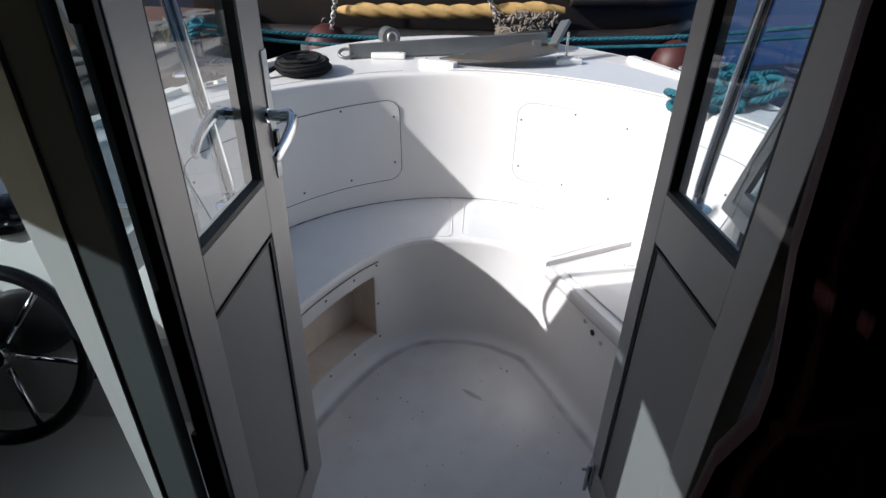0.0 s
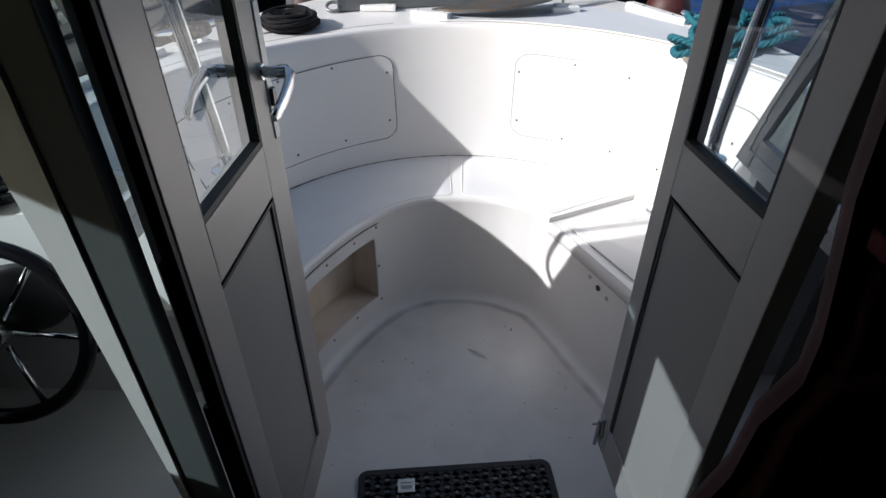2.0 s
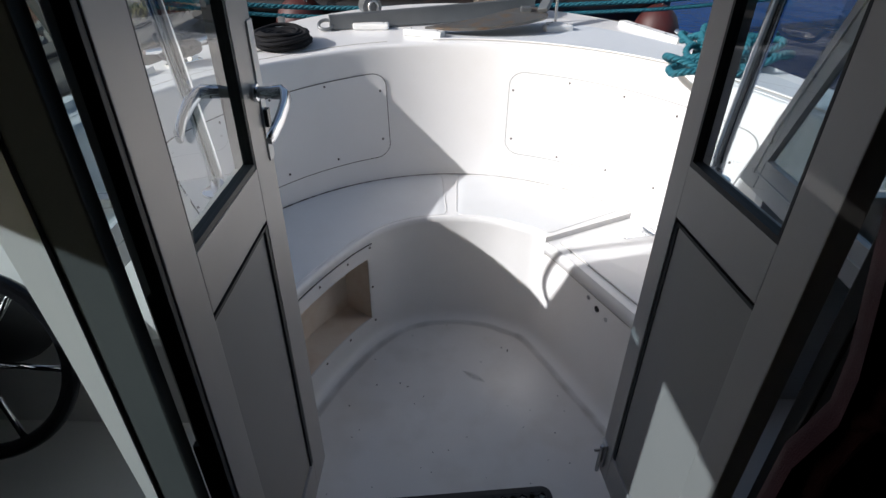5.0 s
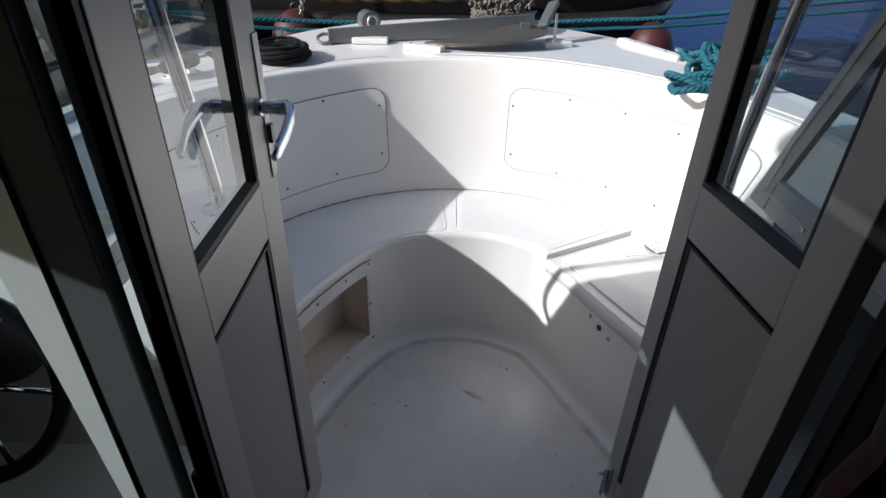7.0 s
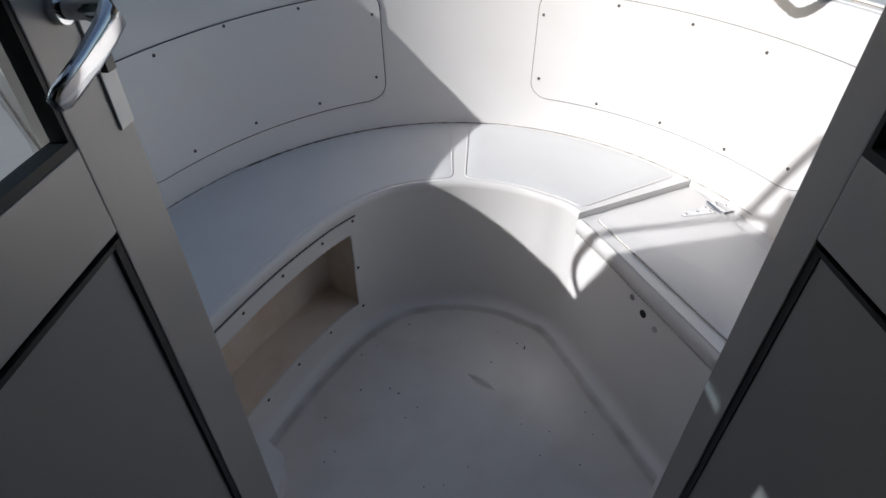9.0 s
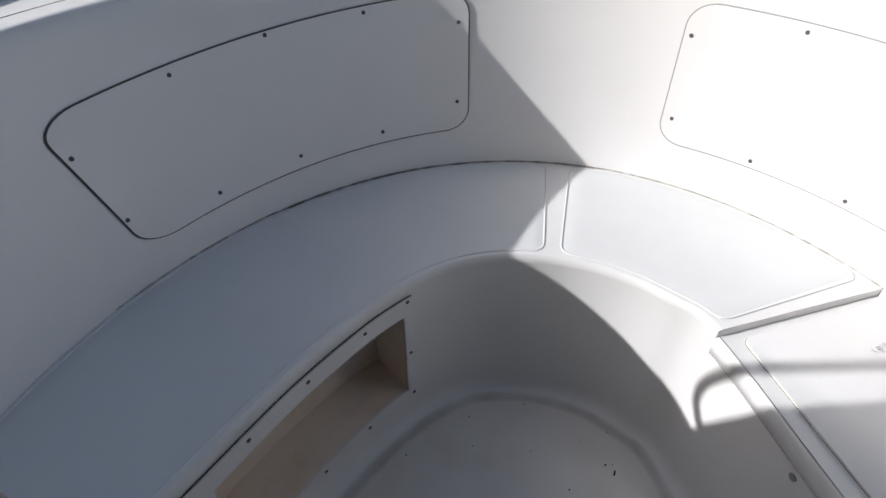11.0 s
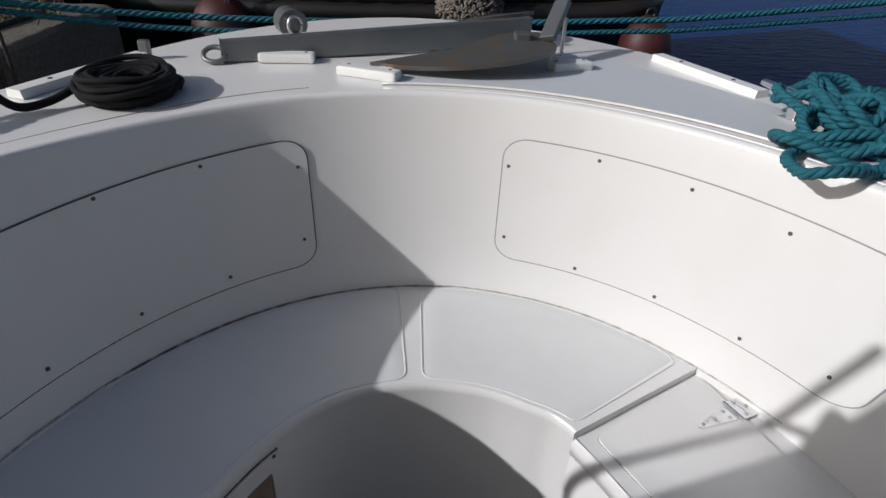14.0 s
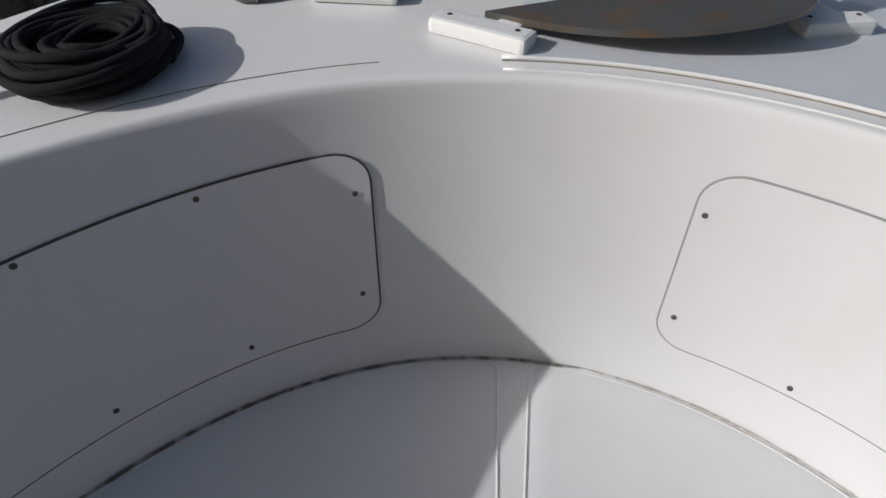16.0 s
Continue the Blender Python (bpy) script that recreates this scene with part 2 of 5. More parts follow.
def resample(line, n):
    far = [0.0]
    for a, b in zip(line, line[1:]):
        far.append(far[-1] + (b - a).length)
    out, k = [], 0
    for i in range(n):
        d = far[-1] * i / (n - 1)
        while k < len(line) - 2 and far[k + 1] < d:
            k += 1
        span = far[k + 1] - far[k] or 1
        out.append(line[k].lerp(line[k + 1], min(1, (d - far[k]) / span)))
    return out


def tube(bm, line, radius, sides=10, twist=0.0, lobes=0, caps=True):
    """A round bar along points; lobes and twist give the lay of a rope."""
    line = [Vector(p) for p in line]
    rows, up, run = [], Vector((0, 0, 1)), 0.0
    for i, p in enumerate(line):
        way = (line[min(i + 1, len(line) - 1)] - line[max(i - 1, 0)]).normalized()
        side = way.cross(up)
        if side.length < 1e-3:
            side = way.cross(Vector((1, 0, 0)))
        side.normalize()
        up = side.cross(way).normalized()
        if i:
            run += (p - line[i - 1]).length
        row = []
        r0 = radius(i / (len(line) - 1)) if callable(radius) else radius
        for k in range(sides):
            a = 2 * math.pi * k / sides
            r = r0 * (1 + (0.19 * math.cos(lobes * a + twist * run) if lobes else 0))
            row.append(p + side * (r * math.cos(a)) + up * (r * math.sin(a)))
        rows.append(row)
    vs = [[bm.verts.new(p) for p in row] for row in rows]
    for a, b in zip(vs, vs[1:]):
        for k in range(sides):
            bm.faces.new((a[k], a[(k + 1) % sides], b[(k + 1) % sides], b[k]))
    if caps:
        bm.faces.new(vs[0][::-1])
        bm.faces.new(vs[-1])
    return bm


def rope(bm, line, radius, pitch=0.0):
    """A laid rope: three strands wound round one another along a line."""
    pitch = pitch or radius * 7
    for s_ in range(3):
        strand, run, up = [], 0.0, Vector((0, 0, 1))
        for k, p in enumerate(line):
            way = (line[min(k + 1, len(line) - 1)] - line[max(k - 1, 0)]).normalized()
            side = way.cross(up)
            if side.length < 1e-3:
                side = way.cross(Vector((1, 0, 0)))
            side.normalize()
            up = side.cross(way).normalized()
            run += (p - line[k - 1]).length if k else 0.0
            a = 2 * math.pi * (run / pitch + s_ / 3)
            strand.append(p + (side * math.cos(a) + up * math.sin(a)) * radius * 0.5)
        tube(bm, strand, radius * 0.58, 6)
    return bm


def disc(bm, centre, radius, depth, axis=(0, 0, 1), sides=20, bevel=0.0):
    """A short cylinder with its base at centre."""
    turn = Vector(axis).to_track_quat("Z", "Y").to_matrix().to_4x4()
    r = bmesh.ops.create_cone(bm, cap_ends=True, segments=sides, radius1=radius, radius2=radius, depth=depth, matrix=Matrix.Translation(centre) @ turn @ Matrix.Translation((0, 0, depth / 2)))
    if bevel:
        rim = [e for e in {e for v in r["verts"] for e in v.link_edges} if len([f for f in e.link_faces if len(f.verts) > 4]) == 1]
        bmesh.ops.bevel(bm, geom=rim, offset=bevel, segments=2, affect="EDGES", profile=0.6)
    return bm


# ---------- plan of the cockpit ----------
CX, CY, RX, RY = 0.145, 1.45, 0.825, 0.963      # the well's outline at seat height
SEAT_Z, BENCH_Z, DECK_Z = 0.42, 0.402, 0.895
LEAN_X, LEAN_Y = 0.17, 0.20                     # how far the walls lean out, per metre


def well(t, z):
    """The well's wall: t from 0 at the port end to 1 at the starboard end."""
    a = radians(190 - 199 * t)
    up = z - SEAT_Z
    return Vector((CX + (RX + LEAN_X * up) * math.cos(a), CY + (RY + LEAN_Y * up) * math.sin(a), z))


def lip_drop(t):
    """How far the rounded lip sags towards the port bow."""
    return 0.007 * math.exp(-(((190 - 199 * t - 130) / 16) ** 2))


def well_t(x, y):
    """The place along the wall that lies towards a plan point."""
    return (190 - math.degrees(math.atan2((y - CY) / RY, (x - CX) / RX)) % 360) / 199


def facing(t, z):
    """Towards the cockpit, square to the wall."""
    e = 1e-3
    du, dz = well(t + e, z) - well(t - e, z), well(t, z + e) - well(t, z - e)
    n = du.cross(dz).normalized()
    return n if n.dot(Vector((CX, CY, z)) - well(t, z)) > 0 else -n


EDGE = smooth_line([(-0.425, 1.29, 0), (-0.363, 1.437, 0), (-0.281, 1.659, 0), (-0.215, 1.80, 0), (-0.155, 1.90, 0), (-0.075, 1.99, 0), (0.021, 2.043, 0), (0.145, 2.062, 0), (0.265, 2.043, 0), (0.355, 1.999, 0), (0.432, 1.935, 0), (0.56, 1.672, 0), (0.672, 1.435, 0), (0.74, 1.29, 0)], 97)
SPLIT = min(range(97), key=lambda k: (EDGE[k] - Vector((0.432, 1.935, 0))).length)
T_SPLIT = well_t(0.745, 2.10)


def seat_edge(k, z, out=0.0):
    """The front edge of the seat, and what lies a little way out from it towards the cockpit."""
    p, way = EDGE[k], (EDGE[min(k + 1, 96)] - EDGE[max(k - 1, 0)]).normalized()
    return Vector((p.x + way.y * out, p.y - way.x * out, z))


# ---------- cockpit: floor, seats, walls ----------
floor_bm = bmesh.new()
ring = [seat_edge(k, 0, -0.01) for k in range(97)]
ring = [Vector((-0.3, 0.88, 0))] + ring[3:94] + [Vector((0.66, 0.88, 0))]
prism(floor_bm, [(p.x, p.y) for p in ring], -0.03, 0.0)
tagged(part("floor", floor_bm, FLOOR), "white scuffed fibreglass cockpit floor", "floor", kind="structure")

seat = thing("seat_base", "white moulded fibreglass bow seat round the cockpit", "boat seat", kind="structure")


def edge_k(x, y):
    return min(range(97), key=lambda k: (EDGE[k] - Vector((x, y, 0))).length)


NICHE = (edge_k(-0.340, 1.486), edge_k(-0.134, 1.922))   # stretch of the riser taken by the open locker


NICHE_Z = (0.097, 0.345)


def edge_at(k, z, out=0.0):
    """The same as seat_edge, between its steps too."""
    a = min(int(k), 95)
    return seat_edge(a, z, out).lerp(seat_edge(a + 1, z, out), k - a)


def riser_rows(k0, k1, levels):
    return [[seat_edge(k, z, o) for k in range(k0, k1 + 1)] for z, o in levels]


def seat_levels(top):
    return [(0.0, 0.044), (0.0025, 0.030), (0.010, 0.014), (0.024, 0.004), (0.045, 0.0), (top - 0.02, 0.0), (top - 0.006, 0.0015), (top, -0.006)]


part("riser", grid(bmesh.new(), riser_rows(NICHE[1], SPLIT, seat_levels(SEAT_Z))), GEL, seat, smooth=True)
rb = grid(bmesh.new(), riser_rows(0, NICHE[0], seat_levels(SEAT_Z)))
grid(rb, riser_rows(NICHE[0], NICHE[1], [(0.0, 0.044), (0.0025, 0.030), (0.010, 0.014), (0.024, 0.004), (0.045, 0.0), (NICHE_Z[0], 0.0)]))
grid(rb, riser_rows(NICHE[0], NICHE[1], [(NICHE_Z[1], 0.0), (SEAT_Z - 0.02, 0.0), (SEAT_Z - 0.006, 0.0015), (SEAT_Z, -0.006)]))
part("riser", rb, GEL, seat, smooth=True)
part("riser", grid(bmesh.new(), riser_rows(SPLIT, 96, [(0.0, 0.044), (0.0025, 0.030), (0.010, 0.014), (0.024, 0.004), (0.045, 0.0), (BENCH_Z - 0.05, 0.0), (BENCH_Z - 0.042, -0.004), (BENCH_Z - 0.038, 0.004), (BENCH_Z - 0.008, 0.004), (BENCH_Z, -0.004)])), GEL, seat, smooth=True)


def strip(bm, ks, ts, z, inset=0.0):
    """The flat top between the seat's front edge and the wall."""
    rows = []
    for s in range(13):
        f = inset + (1 - 2 * inset) * s / 12
        row = []
        for i in range(len(ks)):
            a, b = seat_edge(ks[i], z, -0.006), well(ts[i], z)
            row.append(a.lerp(b, f))
        rows.append(row)
    return grid(bm, rows)


KS = list(range(0, SPLIT + 1))
KM = edge_k(0.125, 2.06)
T_MID = well_t(0.115, 2.41)
TS = [T_MID * k / KM if k <= KM else T_MID + (T_SPLIT - T_MID) * (k - KM) / (SPLIT - KM) for k in KS]
part("seat_top", strip(bmesh.new(), KS, TS, SEAT_Z), GEL, seat, smooth=True)


def raised(ks, ts, z, f0, f1, rise):
    """A low panel on the seat with rounded corners, its rim joined to the seat."""
    bm, rows = bmesh.new(), []
    n = 10
    for s in range(n + 1):
        f = f0 + (f1 - f0) * s / n
        trim = 0.0
        row = []
        for i, (k, t) in enumerate(zip(ks, ts)):
            kk = k + (trim if i == 0 else -trim if i == len(ks) - 1 else 0)
            a, b = seat_edge(int(round(kk)), z, -0.006), well(t, z)
            row.append(a.lerp(b, f))
        rows.append(row)
    top = [[p + Vector((0, 0, rise)) for p in row] for row in rows]
    grid(bm, top)
    ring = rows[0] + [r[-1] for r in rows[1:]] + rows[-1][-2::-1] + [r[0] for r in rows[-2:0:-1]]
    c = sum((p for p in ring), Vector()) / len(ring)
    grid(bm, [[p + Vector((0, 0, rise)) for p in ring], [p + (p - c).normalized() * 0.0025 for p in ring]], closed=True)
    bmesh.ops.remove_doubles(bm, verts=bm.verts, dist=1e-5)
    return bm


for k0, k1 in ((3, KM - 1), (KM + 1, SPLIT - 1)):
    ks = list(range(k0, k1 + 1))
    part("seat_panel", raised(ks, [TS[k] for k in ks], SEAT_Z, 0.035, 0.968, 0.0007), NONSKID, seat, "pale non-skid seat panel", smooth=True, angle=25)


def panel_border(k0, k1, f0, f1, r):
    """The fine rounded-corner line that frames a seat panel."""
    pts = []

    def at(k, f):
        i = min(int(k), SPLIT - 1)
        t = TS[i] + (TS[i + 1] - TS[i]) * (k - i)
        return edge_at(k, SEAT_Z, -0.006).lerp(well(t, SEAT_Z), f) + Vector((0, 0, 0.0008))

    rk, rf = r / 0.023, r / 0.36
    for (ck, cf_), a0 in (((k1 - rk, f1 - rf), 0), ((k0 + rk, f1 - rf), 90), ((k0 + rk, f0 + rf), 180), ((k1 - rk, f0 + rf), 270)):
        for j in range(6):
            a = radians(a0 + 18 * j)
            pts.append((ck + rk * math.cos(a), cf_ + rf * math.sin(a)))
    line = []
    for (ka, fa), (kb, fb) in zip(pts, pts[1:] + pts[:1]):
        n = max(1, int(abs(kb - ka) * 2 + abs(fb - fa) * 10))
        line += [at(ka + (kb - ka) * j / n, fa + (fb - fa) * j / n) for j in range(n)]
    return tube(bmesh.new(), line + line[:1], 0.0017, 6, caps=False)


for k0, k1 in ((2.2, KM - 0.75), (KM + 0.75, SPLIT - 0.75)):
    part("panel_border", panel_border(k0, k1, 0.03, 0.972, 0.026), GEL, seat, "fine raised moulded line", smooth=True)
# Thin brown tube along the groove, darker than the gelcoat.
part("bench_groove", tube(bmesh.new(), [seat_edge(k, BENCH_Z - 0.0405, 0.001) for k in range(SPLIT, 97)], 0.0016, 6), SEAM_BROWN, seat, "fine dark groove line under the bench edge")
KB = list(range(SPLIT, 97))
TB = [T_SPLIT + (1.0 - T_SPLIT) * (k - SPLIT) / (96 - SPLIT) for k in KB]
bench = strip(bmesh.new(), KB, TB, BENCH_Z)
a, b = seat_edge(SPLIT, 0, 0.002), well(T_SPLIT, SEAT_Z)
grid(bench, [[Vector((p.x, p.y, z)) for p in (a, b)] for z in (BENCH_Z - 0.002, SEAT_Z)])
part("bench_top", bench, GEL, seat)

wall = bmesh.new()
LEVELS = [SEAT_Z - 0.03, SEAT_Z, 0.5, 0.6, 0.7, 0.8, DECK_Z - 0.03, DECK_Z - 0.012]
rows = [[well(i / 120, z - max(0, (z - 0.8) / 0.095) * lip_drop(i / 120)) for i in range(121)] for z in LEVELS]
for down, back in ((0.007, 0.0008), (0.003, 0.003), (0.001, 0.006), (0.0, 0.010), (0.0, 0.016)):
    rows.append([well(i / 120, DECK_Z - down) - facing(i / 120, 0.8) * back + Vector((0, 0, facing(i / 120, 0.8).z * back - lip_drop(i / 120))) for i in range(121)])
part_wall = tagged(part("wall_coaming", grid(wall, rows), GEL, smooth=True), "smooth white fibreglass cockpit side leaning outwards", "wall", kind="structure")

for name, s in (("wall_sill_port", -1), ("wall_sill_starboard", 1)):
    w = bmesh.new()
    x = lambda v: 0.18 + s * v
    prism(w, [(x(1.1), 0.88), (x(0.44), 0.88), (x(0.44), 1.27), (x(0.60), 1.29), (x(1.1), 1.29)], 0.0, SEAT_Z - 0.022, 0.004)
    prism(w, [(x(0.44), 0.88), (x(0.405), 0.88), (x(0.405), 1.42), (x(0.42), 1.462), (x(0.47), 1.50), (x(0.53), 1.46), (x(0.60), 1.25), (x(0.44), 1.25)], -0.005, 0.05, 0.008)
    tagged(part(name, w, GEL, smooth=True, angle=40), "white fibreglass moulding beside the doorway", "wall", kind="structure")

# ---------- deck ----------
OUTER = smooth_line([(-0.985, 1.25, 0), (-0.945, 1.5, 0), (-0.915, 1.76, 0), (-0.83, 2.13, 0), (-0.745, 2.45, 0), (-0.59, 2.80, 0), (-0.45, 3.03, 0), (-0.24, 3.24, 0), (-0.03, 3.345, 0), (0.18, 3.365, 0), (0.42, 3.29, 0), (0.66, 3.12, 0), (0.85, 2.90, 0), (1.0, 2.62, 0), (1.11, 2.3, 0), (1.23, 1.76, 0), (1.27, 1.5, 0), (1.30, 1.25, 0)], 121)
deck = bmesh.new()
inner = [well(i / 120, DECK_Z) - facing(i / 120, 0.8) * 0.016 + Vector((0, 0, facing(i / 120, 0.8).z * 0.016 - lip_drop(i / 120))) for i in range(121)]
rows = []
for s in range(9):
    row = []
    for i in range(121):
        a = inner[i]
        b = OUTER[i]
        p = a.lerp(Vector((b.x, b.y, DECK_Z)), s / 8)
        row.append(p)
    rows.append(row)
rows.append([Vector((p.x, p.y, DECK_Z - 0.004)) + (Vector((p.x - CX, p.y - 1.6, 0)).normalized() * 0.004) for p in OUTER])
rows.append([Vector((p.x, p.y, DECK_Z - 0.03)) + (Vector((p.x - CX, p.y - 1.6, 0)).normalized() * 0.005) for p in OUTER])
rows.append([Vector((p.x * 0.985 + 0.002, 1 + (p.y - 1) * 0.985, DECK_Z - 0.10)) for p in OUTER])
rows.append([Vector((0.145 + (p.x - 0.145) * 0.9, 1 + (p.y - 1) * 0.93, 0.2)) for p in OUTER])
rows.append([Vector((0.145 + (p.x - 0.145) * 0.75, 1 + (p.y - 1) * 0.8, -0.6)) for p in OUTER])
tagged(part("deck", grid(deck, rows), GEL, smooth=True, angle=40), "white fibreglass foredeck and bow of the boat", "deck", kind="structure")

# ---------- doors ----------
def door(side):
    """An outward-opened glazed aluminium leaf; side -1 port, 1 starboard. Built flat in x, then sheared to the door's lean."""
    x0 = {-1: -0.186, 1: 0.545}[side]
    lock = side < 0
    d = thing("door_1" if lock else "door_2", "open grey aluminium half-glazed door leaf" + (" with a lever handle" if lock else " with a bolt at its foot"), "door", kind="structure")
    tilt = -0.045
    y0, y1, z0, z1 = (0.0, 0.425 if lock else 0.375, 0.13, 1.85)
    t = 0.036
    xs = (-t, 0) if side < 0 else (0, t)

    def P(name, lo, hi, mat, bev=0.002, label=""):
        return part(name, boxed(lo, hi, bev), mat, d, label)

    st, sl = (0.074, 0.092) if lock else (0.068, 0.055)
    P("stile", (xs[0], y0, z0), (xs[1], y0 + st, z1), ALU)
    P("stile", (xs[0], y1 - sl, z0), (xs[1], y1, z1), ALU)
    for a, b in ((z0, z0 + 0.10), (0.888, 0.985), (1.78, 1.85)):
        P("rail", (xs[0], y0 + st, a), (xs[1], y1 - sl, b), ALU)
    inner = 0.004 * side
    m = -0.010 if lock else 0.009
    P("lower_panel", (m - 0.004, y0 + st, z0 + 0.10), (m + 0.004, y1 - sl, 0.88), PANEL, 0, "flat grey infill panel")
    pane = bmesh.new()
    pane.faces.new([pane.verts.new(v) for v in ((m, y0 + st, 0.99), (m, y1 - sl, 0.99), (m, y1 - sl, 1.775), (m, y0 + st, 1.775))])
    part("glass_pane", pane, GLASS, d, "clear reflecting window glass")
    g = bmesh.new()
    fx = (0.0, 0.002) if side < 0 else (-0.002, 0.0)
    box(g, (m - 0.009, y0 + st, 0.985), (m + 0.0085, y1 - sl, 0.995))
    box(g, (m - 0.009, y1 - sl - 0.006, 0.995), (m + 0.0085, y1 - sl, 1.77))
    box(g, (m - 0.009, y0 + st, 0.995), (m + 0.0085, y0 + st + 0.005, 1.77))
    part("gasket", g, BLACK, d, "black rubber glazing gasket")
    g = bmesh.new()
    box(g, (m - 0.006, y1 - sl - 0.011, z0 + 0.10), (m + 0.0085, y1 - sl, 0.88))
    box(g, (m - 0.006, y0 + st, 0.874), (m + 0.0085, y1 - sl - 0.008, 0.88))
    part("gasket", g, BLACK, d)
    if lock:
        P("lock_plate", (0.0002, y1 - 0.026, 0.97), (0.003, y1 - 0.001, 1.20), LOCK_STEEL, 0.001, "steel lock face plate")
        P("latch", (0.0025, y1 - 0.024, 1.03), (0.010, y1 - 0.008, 1.06), BLACK_GLOSS, 0.001)
        for x0_, way in ((0.0, 1), (-t, -1)):
            h = bmesh.new()
            disc(h, (x0_, y1 - 0.045, 1.096), 0.014, 0.008 * way if way > 0 else 0.008, (way, 0, 0), bevel=0.002)
            tube(h, [(x0_, y1 - 0.045, 1.096), (x0_ + 0.045 * way, y1 - 0.045, 1.096)], 0.0095, 14)
            rows = []
            for k, (dx, dy, dz, wide, deep) in enumerate(((0.030, 0.0, 0.0, 0.010, 0.010), (0.045, 0.0, 0.001, 0.011, 0.010), (0.053, -0.008, -0.002, 0.0125, 0.008), (0.056, -0.032, -0.010, 0.0125, 0.006), (0.055, -0.066, -0.022, 0.0115, 0.0055), (0.050, -0.102, -0.036, 0.0105, 0.005), (0.048, -0.109, -0.039, 0.007, 0.004))):
                c = Vector((x0_ + dx * way, y1 - 0.045 + dy, 1.096 + dz))
                across = Vector((0, 0, 1)) if k < 2 else Vector((0, -0.46, 0.89))
                out = Vector((0, 1, 0)) if k < 2 else Vector((way, 0, 0))
                rows.append([c + across * (wide * math.copysign(abs(math.sin(u)) ** 0.6, math.sin(u))) + out * (deep * math.copysign(abs(math.cos(u)) ** 0.6, math.cos(u))) for u in [2 * math.pi * j / 16 for j in range(16)]])
            grid(h, rows, closed=True)
            h.faces.new([h.verts.new(p) for p in rows[-1]])
            part("lever_handle", h, CHROME, d, "polished steel door lever", smooth=True, angle=50)
    else:
        h = bmesh.new()
        box(h, (-0.004, y1 - 0.03, 0.16), (0.0, y1 - 0.004, 0.24), 0.001)
        tube(h, [(-0.009, y1 - 0.017, 0.13), (-0.009, y1 - 0.017, 0.225)], 0.005, 8)
        disc(h, (-0.004, y1 - 0.017, 0.21), 0.004, 0.022, (-1, 0, 0), 8)
        part("bolt", h, STEEL, d, "small steel door bolt", smooth=True, angle=40)
    for o in d.children:
        for v in o.data.vertices:
            v.co.y += tilt * v.co.z
    d.location = (x0, 0.882 if lock else 0.925, 0)
    d.rotation_euler = (0, 0, radians(0.0 if lock else 6.0))
    return d


door(-1)
door(1)

# ---------- wheelhouse ----------
def post(name, label, lo, hi, mat, bevel=0.003, rake=-0.045):
    b = boxed(lo, hi, bevel)
    for v in b.verts:
        v.co.y += rake * v.co.z
    return tagged(part(name, b, mat), label, "door frame", kind="structure")


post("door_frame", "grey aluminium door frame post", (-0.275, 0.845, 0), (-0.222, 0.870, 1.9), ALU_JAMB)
for zs, xs_ in (((0, 0.72), -0.222), ((0.72, 0.98), -0.212), ((0.98, 1.30), -0.205), ((1.30, 1.85), -0.217)):
    post("door_frame", "black door seal beside the lock", (xs_, 0.871, zs[0]), (-0.188, 0.881, zs[1]), BLACK, 0.001)
tb = bmesh.new()
rows = [[(x_, y_ - 0.045 * z, z) for x_, y_ in ((left, 0.842), (left, 0.868), (-0.277, 0.868), (-0.277, 0.842))] for left, z in ((-0.279, 0.0), (-0.280, 0.36), (-0.291, 0.6), (-0.309, 0.93), (-0.322, 1.1), (-0.345, 1.4), (-0.37, 1.9))]
grid(tb, rows, closed=True)
for r_ in (rows[0], rows[-1]):
    tb.faces.new([tb.verts.new(p) for p in r_])
bmesh.ops.remove_doubles(tb, verts=tb.verts, dist=1e-5)
tagged(part("trim", tb, WHITE), "white moulded edge of the partition by the helm", "door frame", kind="structure")
# Starboard post takes the near-black lining colour in place of shade.
post("door_frame", "aluminium door frame post, shade put into its colour", (0.59, 0.845, 0), (0.64, 0.875, 1.9), DARK)
post("door_frame", "black door seal on the frame", (0.585, 0.876, 0), (0.605, 0.905, 1.9), BLACK)
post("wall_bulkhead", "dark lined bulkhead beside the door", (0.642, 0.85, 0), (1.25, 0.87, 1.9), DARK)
XL, XR = -0.90, 1.25


def slab(name, outline, x0, x1, mat, label, category="wall"):
    """A wall in a plane of constant x; the outline is in y and z."""
    bm = bmesh.new()
    a = [bm.verts.new((x0, y, z)) for y, z in outline]
    b = [bm.verts.new((x1, y, z)) for y, z in outline]
    bm.faces.new(a), bm.faces.new(b[::-1])
    for k in range(len(a)):
        bm.faces.new((a[k], a[(k + 1) % len(a)], b[(k + 1) % len(a)], b[k]))
    return tagged(part(name, bm, mat), label, category, kind="structure")


